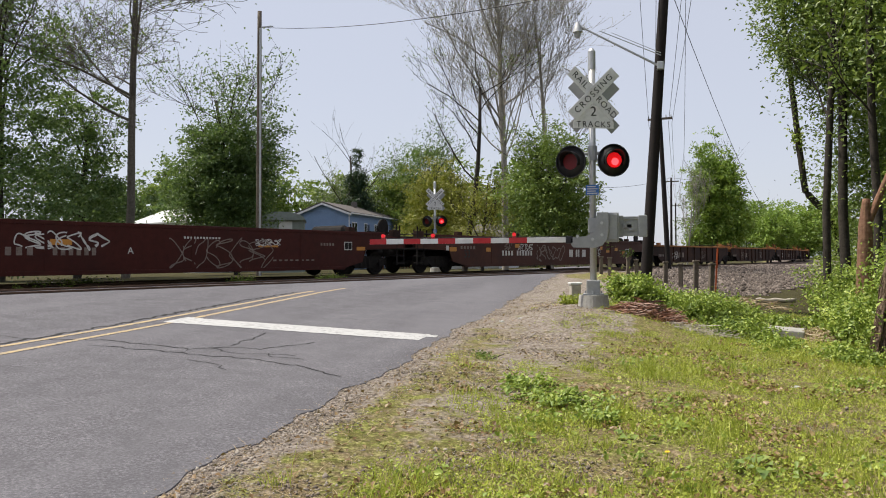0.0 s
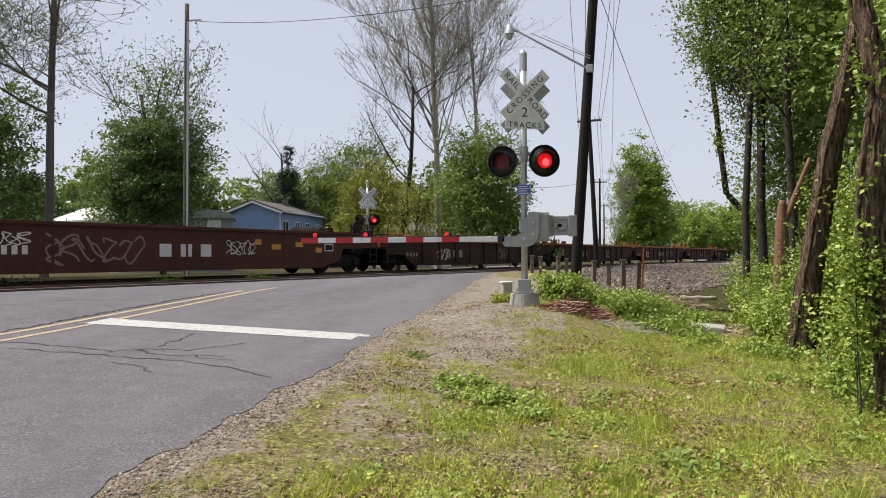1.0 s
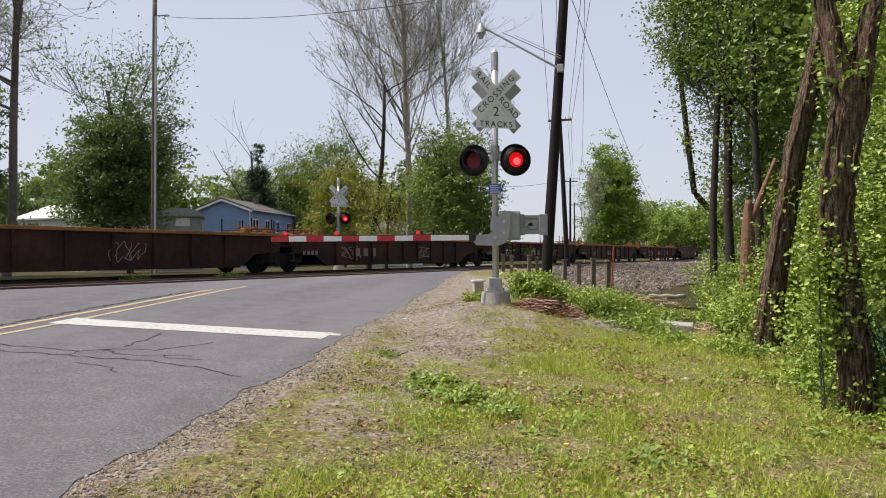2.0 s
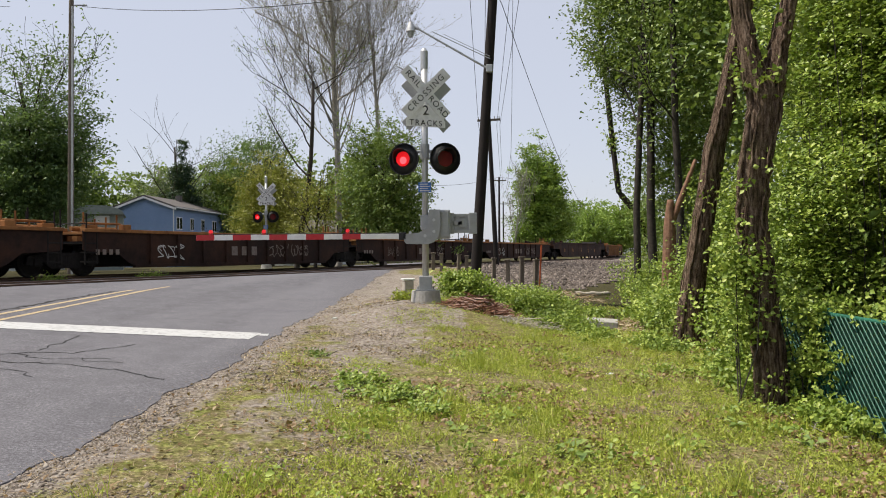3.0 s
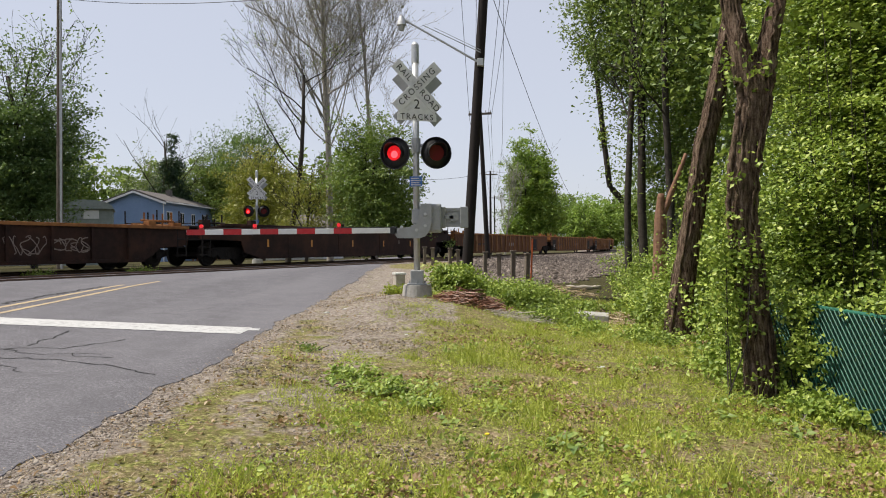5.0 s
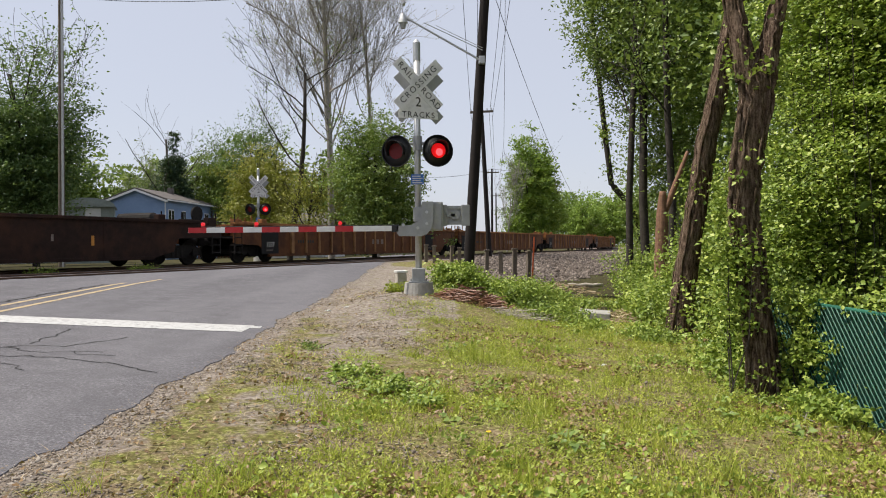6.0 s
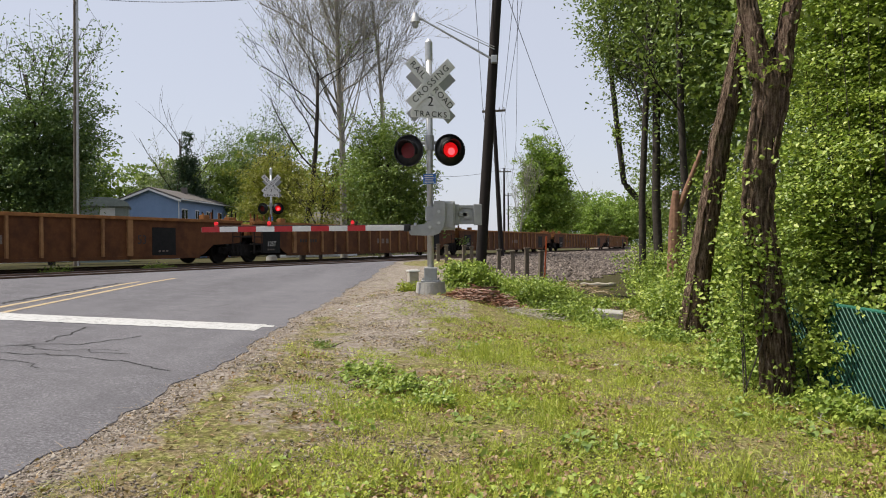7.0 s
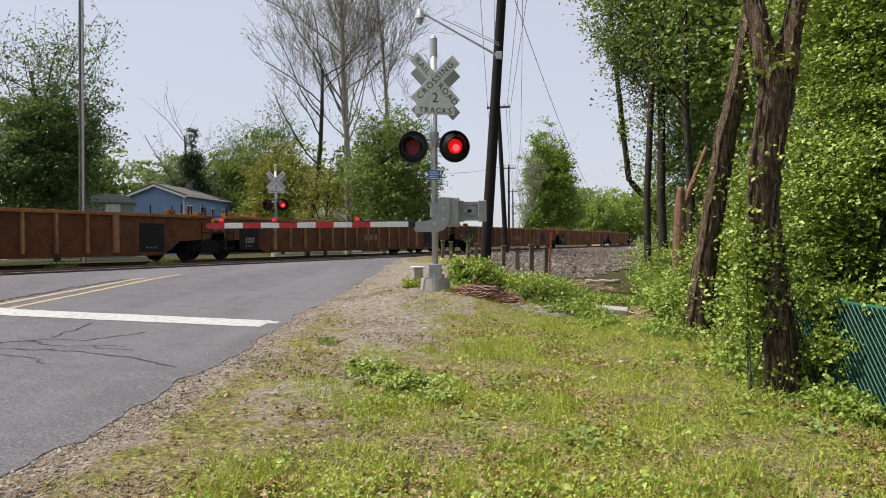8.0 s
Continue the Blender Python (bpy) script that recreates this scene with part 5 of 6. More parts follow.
# curtain of vines behind the fence and the near trunks
leafy("vine_thicket", "tall bright green curtain of vine leaves behind the trunks", "thicket",
      [((4.6, 9.6, 1.6), (0.9, 1.2, 1.9), 180, 84, 0.21), ((5.6, 9.4, 3.4), (1.3, 1.3, 2.0), 300, 84, 0.23), ((5.5, 10.2, 4.4), (1.2, 1.2, 1.9), 260, 84, 0.23),
       ((6.8, 10.2, 2.2), (1.4, 1.4, 2.4), 280, 84, 0.23), ((6.6, 9.4, 5.2), (1.6, 1.4, 1.9), 270, 84, 0.23), ((5.4, 8.0, 1.0), (0.8, 0.8, 1.0), 110, 30, 0.15),
       ((5.3, 7.6, 3.0), (0.8, 1.0, 1.5), 120, 30, 0.16), ((6.0, 7.0, 4.8), (1.0, 1.2, 1.6), 130, 30, 0.17)], 0.060, M_leaf_vine, 71, 0.75, 0.6, 0.24)
leafy("vine_thicket", "vine leaves climbing between two trunks", "thicket",
      [((4.5, 13.9, 0.9), (0.7, 0.9, 1.2), 120, 32, 0.16), ((3.5, 9.4, 0.55), (0.40, 0.8, 0.7), 70, 28, 0.13), ((5.3, 14.2, 2.2), (0.8, 0.9, 1.4), 130, 32, 0.16), ((4.35, 10.9, 1.3), (0.32, 0.6, 1.0), 60, 30, 0.13),
       ((5.4, 14.2, 1.2), (0.9, 1.0, 1.3), 130, 32, 0.17)], 0.060, M_leaf_vine, 72, 0.75, 0.5, 0.38)
leafy("vine_thicket", "vine leaves spilling over the green fence", "thicket",
      [((3.57, 8.9, 0.55), (0.16, 0.9, 0.55), 80, 22, 0.10), ((3.72, 7.9, 1.0), (0.25, 0.8, 0.20), 46, 20, 0.10), ((3.57, 7.7, 0.55), (0.07, 0.4, 0.42), 36, 16, 0.07), ((3.52, 6.9, 0.06), (0.12, 0.6, 0.10), 26, 16, 0.07), ((2.96, 7.9, 1.3), (0.14, 0.16, 0.8), 50, 20, 0.09), ((4.1, 6.2, 1.15), (0.4, 0.9, 0.25), 60, 22, 0.12)], 0.052, M_leaf_vine, 81, 0.75, 0.45)
leafy("undergrowth", "leafy bright green undergrowth at the wood's edge", "undergrowth",
      [((5.5, 20.5, 0.7), (0.9, 2.0, 0.55), 130, 34, 0.15), ((4.8, 17.2, 0.45), (0.7, 1.4, 0.45), 110, 32, 0.14), ((6.9, 25.5, 1.0), (1.2, 2.4, 0.8), 140, 32, 0.18), ((4.1, 14.6, 0.3), (0.5, 1.1, 0.34), 90, 30, 0.12),
       ((5.9, 16.6, 1.0), (0.6, 1.0, 0.9), 60, 30, 0.15), ((4.3, 16.0, 0.35), (0.5, 1.0, 0.34), 70, 30, 0.13), ((3.3, 17.6, 0.2), (0.5, 0.8, 0.10), 40, 24, 0.09)], 0.085, M_leaf_vine, 73, 0.6)
leafy("shrub", "leafy green shrub beside the signal foundation", "shrub",
      [((0.20, 17.0, 0.86), (0.62, 0.6, 0.34), 120, 30, 0.11), ((0.95, 17.1, 0.62), (0.5, 0.5, 0.26), 60, 28, 0.11)], 0.075, M_leaf_vine, 74, 0.7)
leafy("shrub", "low yellow-green brambles on the bank", "shrub",
      [((1.55, 16.4, 0.56), (0.8, 0.9, 0.30), 170, 30, 0.11), ((2.2, 17.0, 0.40), (0.6, 0.8, 0.20), 90, 28, 0.11), ((1.9, 14.4, 0.30), (0.7, 0.7, 0.16), 90, 26, 0.11), ((2.5, 13.4, 0.16), (0.4, 0.6, 0.10), 40, 24, 0.09), ((3.2, 12.2, 0.12), (0.5, 0.9, 0.12), 70, 24, 0.10)], 0.06, M_leaf_vine, 75, 0.65)
leafy("shrub", "low leafy weeds between the railway tracks", "shrub",
      [((-14.2, 17.6, 0.95), (0.7, 1.6, 0.12), 50, 22, 0.10), ((-11.4, 21.6, 0.94), (0.4, 0.8, 0.12), 26, 20, 0.08), ((-9.8, 25.0, 0.94), (0.4, 0.9, 0.1), 24, 20, 0.08)], 0.06, M_leaf_vine, 76, 0.65)
leafy("shrub", "weeds at the foot of the roadside trees", "shrub",
      [((3.55, 7.2, 0.08), (0.35, 0.9, 0.12), 50, 20, 0.08), ((3.4, 8.6, 0.2), (0.4, 1.0, 0.24), 60, 24, 0.09), ((4.1, 5.6, 0.06), (0.35, 0.6, 0.14), 40, 20, 0.08)], 0.055, M_leaf_vine, 77, 0.7)
leafy("weed_clump", "broad-leaved weeds in the grass", "weed",
      [((-0.98, 7.9, 0.26), (0.40, 0.45, 0.10), 34, 16, 0.06), ((-0.55, 7.35, 0.23), (0.42, 0.30, 0.10), 44, 16, 0.06), ((-0.2, 6.8, 0.20), (0.2, 0.2, 0.06), 14, 14, 0.05)], 0.055, M_leaf_vine, 78, 0.6, 0.6)
leafy("weed_clump", "small weed clump in the gravel", "weed", [((-1.72, 9.6, 0.33), (0.14, 0.14, 0.08), 10, 14, 0.05)], 0.06, M_leaf_wood, 79, 0.35, 0.3)
leafy("weed_clump", "green tuft beside the signal base", "weed", [((-0.95, 15.4, 0.72), (0.3, 0.3, 0.10), 22, 20, 0.08)], 0.07, M_leaf_weed, 80, 0.4, 0.3)


# ---- grass, straw and stones on the verge -------------------------------
def verge_points(rng, n, bare_bias, x_lo=-2.9, x_hi=5.0, y_lo=3.6, y_hi=19.0):
    """Places on the verge, thicker near the eye; bare_bias > 0 keeps to bare soil, < 0 to the green."""
    y = y_lo * (y_hi / y_lo) ** rng.uniform(0, 1, n)
    x = rng.uniform(x_lo, x_hi, n)
    keep = []
    for a, b in zip(x, y):
        edge = a - road_right(b)
        if edge < 0.02 or a > 0.62 * b + 0.3 or a < -0.95 * b - 0.4:
            continue
        patch = 1.1 * noise.noise((a * 0.8, b * 0.8, 5)) + 0.9 * noise.noise((a * 2.4, b * 2.4, 9))
        gravel = max(0.0, 1 - edge / 1.3) + 0.8 * math.exp(-((a + 1.0) ** 2 / 1.2 + (b - 11.5) ** 2 / 16))
        if b > 14.0 and a < -0.5:
            gravel += 0.7
        green = 0.35 + 0.5 * min(max(a + 1.0, -1), 2) * 0.5 + patch * 0.95 - gravel * 0.75
        want = green if bare_bias < 0 else 0.85 - green
        if rng.uniform() < want:
            keep.append((a, b, ground_z(a, b)))
    return np.array(keep)


def blades(name, label, p, height, width, material, rng, lean=0.5):
    n = len(p)
    a = rng.uniform(0, 6.283, n)
    h = height * (0.45 + rng.gamma(2.0, 0.35, n))
    w = width * (0.7 + 0.6 * rng.uniform(0, 1, n))
    side = np.stack([np.cos(a), np.sin(a), np.zeros(n)], 1) * w[:, None] * 0.5
    tip = rng.normal(size=(n, 3)) * lean * h[:, None]
    tip[:, 2] = h
    mid = tip * 0.5
    mid[:, :2] *= 0.6
    v = np.empty((n, 5, 3))
    q = p - np.array((0, 0, 0.01))
    v[:, 0], v[:, 1], v[:, 2], v[:, 3], v[:, 4] = q - side, q + side, q + mid + side * 0.8, q + mid - side * 0.8, q + tip
    i = np.arange(n) * 5
    tri = np.stack([i, i + 1, i + 2, i, i + 2, i + 3, i + 3, i + 2, i + 4], 1).reshape(-1)
    tagged(new(name, tri_mesh(name, v.reshape(-1, 3), tri, material)), label, "grass", kind="stuff")


rng = np.random.default_rng(5)
tuft = verge_points(rng, 34000, -1)
p = np.repeat(tuft, 7, axis=0) + rng.normal(size=(len(tuft) * 7, 3)) * np.array((0.04, 0.04, 0.0))
blades("grass", "short patchy yellow-green grass", p, 0.036, 0.006, M_grass, rng, 0.8)
p = verge_points(rng, 65000, 1)
blades("straw", "dry straw and dead grass on bare soil", p, 0.020, 0.006, M_straw, rng, 2.4)
p = verge_points(rng, 45000, -1)
blades("straw", "dead stalks among the grass", p, 0.022, 0.005, M_straw, rng, 2.0)
p = verge_points(rng, 200000, -1)
tagged(new("ground_weeds", leaf_mesh("ground_weeds", p + rng.uniform(0.005, 0.045, (len(p), 1)) * np.array((0, 0, 1.0)), 0.018, M_leaf_weed, rng, 0.55, 0.7, 0.9)), "low clover and weed leaves in the grass", "weed", kind="stuff")
p = verge_points(rng, 5000, 1)
tagged(new("dead_leaves", leaf_mesh("dead_leaves", p + np.array((0, 0, 0.025)), 0.036, M_dead_leaf, rng, 0.6, 0.7, 0.5)), "scattered brown dead leaves on the grass", "leaf litter", kind="stuff")
tall = verge_points(rng, 700, -1)
p = np.repeat(tall, 26, axis=0) + rng.normal(size=(len(tall) * 26, 3)) * np.array((0.05, 0.05, 0.0))
blades("grass", "taller tufts of green grass", p, 0.10, 0.006, M_grass, rng, 0.45)


def stones(name, label, p, size, material, rng):
    """Small angular stones, eight faces each."""
    n = len(p)
    base = np.array([(1, 0, 0), (0, 1, 0), (-1, 0, 0), (0, -1, 0), (0, 0, 1), (0, 0, -1)], dtype=float)
    s = size * (0.45 + rng.gamma(2.0, 0.3, n))
    v = base[None] * (1 + 0.35 * rng.normal(size=(n, 6, 1))) + 0.18 * rng.normal(size=(n, 6, 3))
    a = rng.uniform(0, 6.283, n)
    c, d = np.cos(a)[:, None], np.sin(a)[:, None]
    x, y = v[..., 0] * c - v[..., 1] * d, v[..., 0] * d + v[..., 1] * c
    v = np.stack([x, y, v[..., 2] * 0.7], 2) * s[:, None, None] * 0.5 + p[:, None]
    t = np.array([0, 1, 4, 1, 2, 4, 2, 3, 4, 3, 0, 4, 1, 0, 5, 2, 1, 5, 3, 2, 5, 0, 3, 5])
    tri = (np.arange(n)[:, None] * 6 + t[None]).reshape(-1)
    tagged(new(name, tri_mesh(name, v.reshape(-1, 3), tri, material)), label, "stones", kind="stuff")


def stone_material(name, a, b, c):
    m, nt, bs = nodes_of(name)
    geo = nt.nodes.new("ShaderNodeNewGeometry")
    col = ramp(nt, geo.outputs["Random Per Island"], (0.0, a), (0.6, b), (1.0, c))
    fine = noise_node(nt, coords(nt), 60, 4)
    nt.links.new(mix(nt, ramp(nt, fine, (0.4, (0, 0, 0)), (0.7, (0.4,) * 3)), col, a), bs.inputs["Base Color"])
    bs.inputs["Roughness"].default_value = 0.9
    return m


M_pebble = stone_material("shoulder_gravel", (0.11, 0.088, 0.07), (0.23, 0.19, 0.155), (0.40, 0.36, 0.31))
M_ballast = stone_material("ballast_stone", (0.06, 0.046, 0.038), (0.13, 0.104, 0.088), (0.26, 0.215, 0.185))
p = verge_points(rng, 44000, 1)
stones("gravel", "loose gravel and crumbled asphalt on the shoulder", p, 0.0175, M_pebble, rng)
# a denser line of crumbs along the asphalt's edge
n = 11000
y = 3.4 * (32 / 3.4) ** rng.uniform(0, 1, n)
x = np.array([road_right(b) for b in y]) + np.abs(rng.normal(size=n)) * 0.26 - 0.10
stones("gravel", "crumbs of asphalt along the road's ragged edge", np.stack([x, y, [ground_z(a, b) for a, b in zip(x, y)]], 1), 0.015, M_pebble, rng)


def ballast_points(rng, n):
    out = []
    while len(out) < n:
        s, q = rng.uniform(15, 85), rng.uniform(-1.0, 10.5)
        if rng.uniform() > (28 / (s + 5)) ** 1.3:
            continue
        u = NOR * (q - 15.6) + DIR * s
        if s > CURVE_S - 4 or u.x < 1.2 + 0.6 * noise.noise((u.y * 0.4, 0, 0)):
            continue
        if q > 9.2 + 1.0 * noise.noise((s * 0.5, 3, 0)):
            continue
        out.append((u.x, u.y, ground_z(u.x, u.y) + 0.015))
    return np.array(out)


stones("ballast", "grey-brown crushed stone ballast beside the track", ballast_points(rng, 22000), 0.095, M_ballast, rng)


def clustered(rng, centres, each, spread):
    """Points strewn round the centres, on the ground."""
    p = np.repeat(centres, each, axis=0) + rng.normal(size=(len(centres) * each, 3)) * np.array((spread, spread, 0.0))
    p[:, 2] = [ground_z(x, y) for x, y in p[:, :2]]
    return p


# uneven patches: leaf litter, leggy weeds and clumps of longer grass
rng = np.random.default_rng(19)
c = verge_points(rng, 700, -1)
c = c[c[:, 1] < 13.0]
p = clustered(rng, c[:len(c) // 3], 60, 0.16)
tagged(new("dead_leaves", leaf_mesh("dead_leaves", p + np.array((0, 0, 0.035)), 0.045, M_dead_leaf, rng, 0.55, 0.7, 0.5)), "patches of brown dead leaves in the grass", "leaf litter", kind="stuff")
p = clustered(rng, c[len(c) // 3:len(c) * 2 // 3], 34, 0.11)
tagged(new("ground_weeds", leaf_mesh("ground_weeds", p + rng.uniform(0.03, 0.11, (len(p), 1)) * np.array((0, 0, 1.0)), 0.045, M_leaf_vine, rng, 0.5, 0.7, 0.5)), "leggy green weeds standing in patches", "weed", kind="stuff")
p = clustered(rng, c[len(c) * 2 // 3:], 55, 0.07)
blades("grass", "clumps of longer green grass", p, 0.085, 0.008, M_grass, rng, 0.5)
# ---- small things beside the signal -------------------------------------
M_orange = surface("orange_stake_paint", (0.55, 0.10, 0.03), (0.65, 0.15, 0.05), 10, 0.6)
M_green_fence = surface("green_vinyl", (0.02, 0.11, 0.075), (0.03, 0.15, 0.10), 12, 0.5, 0, (0.02, 0.07, 0.045), 2, 0.5, 0.1, 0.003)
M_green_slat = surface("dark_green_slat", (0.004, 0.022, 0.016), (0.006, 0.032, 0.023), 12, 0.6, 0, (0.01, 0.035, 0.02), 2, 0.5, 0.1, 0.003)
M_log = surface("pale_dead_wood", (0.34, 0.30, 0.25), (0.48, 0.44, 0.38), 9, 0.85, 0, (0.22, 0.18, 0.14), 2, 0.5, 0.4, 0.01)
M_blue_wall = surface("blue_siding", (0.17, 0.26, 0.42), (0.22, 0.31, 0.48), 4, 0.6, 0, (0.14, 0.22, 0.36), 0.5, 0.4, 0.1, 0.005)
M_roof = surface("grey_shingles", (0.075, 0.066, 0.062), (0.15, 0.135, 0.125), 9, 0.9, 0, (0.08, 0.075, 0.07), 0.6, 0.5, 0.5, 0.02)
M_trim = surface("white_trim", (0.62, 0.63, 0.64), (0.72, 0.73, 0.73), 5, 0.6, 0, None, 1, 0, 0)
M_shed = surface("grey_green_metal", (0.20, 0.235, 0.225), (0.26, 0.295, 0.28), 5, 0.5, 0.1, (0.16, 0.18, 0.17), 0.7, 0.5, 0.1, 0.005)
M_pale_wall = surface("pale_siding", (0.52, 0.53, 0.53), (0.60, 0.61, 0.60), 5, 0.7, 0, (0.44, 0.45, 0.45), 0.6, 0.4, 0.1, 0.005)
M_glass = surface("dark_window_glass", (0.015, 0.018, 0.022), (0.03, 0.035, 0.04), 3, 0.1, 0, None, 1, 0, 0)
M_deck = surface("stained_deck_wood", (0.10, 0.045, 0.03), (0.16, 0.075, 0.05), 8, 0.8)
M_dandelion = surface("dandelion_yellow", (0.75, 0.48, 0.02), (0.85, 0.6, 0.04), 30, 0.8)
M_litter = surface("pale_litter", (0.40, 0.42, 0.40), (0.55, 0.56, 0.54), 20, 0.7)


def guard_post(x, y, h, tilt):
    th = thing("guard_post", "weathered grey wooden guard post beside the ballast", "post", pose(x, y, ground_z(x, y), 0, tilt, 10 * tilt), "guard posts")
    part("shaft", box(-0.07, 0.07, -0.07, 0.07, -0.2, h, 0.015), M_old_wood, th)
    part("top_cap", box(-0.10, 0.10, -0.10, 0.10, h, h + 0.06, 0.02), M_old_wood, th)


for x, y, h, tilt in ((2.70, 24.9, 0.90, 2), (2.33, 25.8, 0.95, 1), (1.98, 27.2, 0.80, -1), (1.60, 29.5, 0.78, 1), (0.60, 31.5, 0.74, 0), (0.28, 33.0, 0.74, 2), (-0.45, 33.2, 0.72, -1), (-0.85, 34.5, 0.72, 1)):
    guard_post(x, y, h, tilt)

stake = thing("marker_stake", "thin orange marker stake in the ballast", "stake", pose(2.86, 25.2, ground_z(2.86, 25.2), 0, 3, 0))
part("shaft", box(-0.025, 0.025, -0.012, 0.012, -0.2, 1.42, 0.004), M_orange, stake)

pts = [Vector((3.56, 22.3, 0.42)).lerp(Vector((4.62, 22.6, 0.40)), i / 8) + Vector((0, 0, 0.015 * math.sin(i * 2))) for i in range(9)]
v, f = tube(pts, [0.062 + 0.006 * math.sin(i * 1.7) for i in range(9)], 12)
tagged(new("log", mesh_of("log", v, f, M_log, True)), "pale bare log lying below the ballast", "log")

slab = thing("culvert_slab", "grey concrete slab over a ditch culvert", "slab", pose(2.95, 15.5, ground_z(2.95, 15.5) - 0.03, 0, 4, -12))
part("slab_top", box(-0.36, 0.36, -0.42, 0.42, 0.06, 0.20, 0.02), M_concrete, slab)
part("head_wall", box(-0.30, 0.36, -0.36, -0.2, -0.3, 0.06, 0.02), M_concrete, slab)

cable_box = thing("cable_box", "small pale concrete box behind the signal foundation", "box", pose(-0.92, 15.9, 0.66, 0, 0, 15))
part("body", box(-0.10, 0.10, -0.14, 0.14, -0.1, 0.40, 0.03), M_log, cable_box)
part("lid", box(-0.12, 0.12, -0.16, 0.16, 0.40, 0.44, 0.012), M_white, cable_box)


def stick_heap(name, label, cx, cy, rx, ry, h, n, material, seed, thick=0.011, long=0.55):
    rnd = random.Random(seed)
    lim = Limbs(seed)
    for k in range(n):
        a, r = rnd.uniform(0, 6.28), math.sqrt(rnd.uniform(0, 1))
        x, y = cx + rx * r * math.cos(a), cy + ry * r * math.sin(a)
        z = ground_z(x, y) + h * (1 - r * r) * rnd.uniform(0.1, 1.0) + 0.01
        d = Vector((rnd.uniform(-1, 1), rnd.uniform(-0.7, 0.7), rnd.uniform(-0.22, 0.3))) * long * rnd.uniform(0.3, 1)
        c = Vector((x, y, z))
        lim.tube([c - d / 2, c + Vector((0, 0, rnd.uniform(-0.04, 0.04))), c + d / 2], [thick, thick * 0.8, thick * 0.4], 4)
    tagged(new(name, mesh_of(name, lim.v, lim.f, material)), label, "brush", kind="stuff")


stick_heap("brush_heap", "heap of reddish dead brush on the mound", 0.55, 14.4, 0.72, 0.40, 0.30, 420, M_dead, 3)
stick_heap("brush_heap", "grey dead stalks sliding down the bank", 1.35, 14.0, 0.55, 0.45, 0.08, 200, M_log, 4, 0.008, 0.7)
stick_heap("brush_heap", "dead stalks beside the culvert slab", 3.45, 15.1, 0.4, 0.6, 0.2, 120, M_straw, 5, 0.007, 0.6)
stick_heap("dead_twigs", "fallen twigs at the wood's edge", 3.4, 7.2, 0.35, 1.0, 0.05, 40, M_bark_grey, 6, 0.010, 0.5)
stick_heap("dead_twigs", "dry tangled stems over the fence", 4.2, 7.2, 0.5, 1.6, 0.12, 70, M_bark_grey, 7, 0.007, 0.9)
stick_heap("dead_twigs", "scattered dry stalks on the grass", 0.0, 5.2, 1.6, 1.6, 0.01, 90, M_straw, 8, 0.004, 0.22)
stick_heap("dead_twigs", "dry stems along the foot of the ballast", 2.9, 21.5, 1.3, 2.0, 0.12, 220, M_straw, 9, 0.008, 0.7)


# ---- green fence --------------------------------------------------------
def build_fence():
    fx, y0, y1, h = 3.68, 3.6, 9.6, 1.0
    z0 = -0.02
    fen = thing("chain_link_fence", "green vinyl chain-link fence with privacy slats, overgrown", "fence", pose(fx, y0, z0))
    n = y1 - y0
    for k in range(4):
        part("fence_post", cyl((0.03, n * k / 3, -0.2), (0.03, n * k / 3, h + 0.06), 0.03, None, 12), M_green_fence, fen)
    part("top_rail", cyl((0.03, 0, h), (0.03, n, h), 0.021, None, 10), M_green_fence, fen)
    me = bpy.data.meshes.new("slat")
    b = box(0.006, 0.010, -0.026, 0.026, 0.02, h - 0.02)
    b.to_mesh(me)
    b.free()
    me.materials.append(M_green_slat)
    for k in range(int(n / 0.062)):
        s = new("slat", me)
        s.parent = fen
        s.matrix_basis = pose(0, 0.03 + 0.062 * k, 0)
    lim = Limbs(1)
    step = 0.085
    k = -int(h / step)
    while k * step < n:
        for s in (1, -1):
            a = k * step
            pts = []
            for u in (0.0, 0.5, 1.0):
                yy = a + (u if s > 0 else 1 - u) * h
                pts.append(Vector((-0.004 * s, min(max(yy, 0), n), u * h)))
            if 0 <= a and a + h <= n:
                lim.tube(pts, [0.0055] * 3, 4)
        k += 1
    o = new("wire_mesh", mesh_of("wire_mesh", lim.v, lim.f, M_green_fence))
    o.parent = fen
    tagged(o, kind="stuff")


build_fence()

# ---- more poles and the wires -------------------------------------------
left_pole = utility_pole(-17.95, 35.9, 13.5, 0.15, 0.4, "weathered utility pole with a metal conduit, beyond the tracks", material=M_old_wood)
part("conduit", cyl((0.13, -0.14, 0), (0.10, -0.11, 12.6), 0.05, None, 10), M_steel, left_pole, "pale metal conduit")
part("bracket", box(0.1, 0.75, -0.03, 0.03, 12.65, 12.71, 0.01), M_steel, left_pole)
utility_pole(2.55, 44.0, 8.75, 0.15, -2.6, "dark utility pole with a crossarm along the line", ((8.35, 0.66, 0),))
utility_pole(5.3, 86.0, 9.4, 0.14, 0.3, "distant utility pole with a crossarm", ((9.0, 0.8, 0),))
utility_pole(8.6, 128.0, 9.6, 0.14, 0, "far utility pole with a crossarm", ((9.2, 0.9, 0),))
for x_a, x_b, z_b in ((0.24, 1.58, 8.9), (2.53, 2.80, 8.98), (2.05, 2.62, 8.98), (1.0, 1.9, 9.0)):
    wire([(x_a, 19.9, 13.05), (x_b, 44.0, z_b), (x_b + 2.9, 86.0, 10.0), (x_b + 6.0, 128.0, 10.2)], 0.011, 0.1)
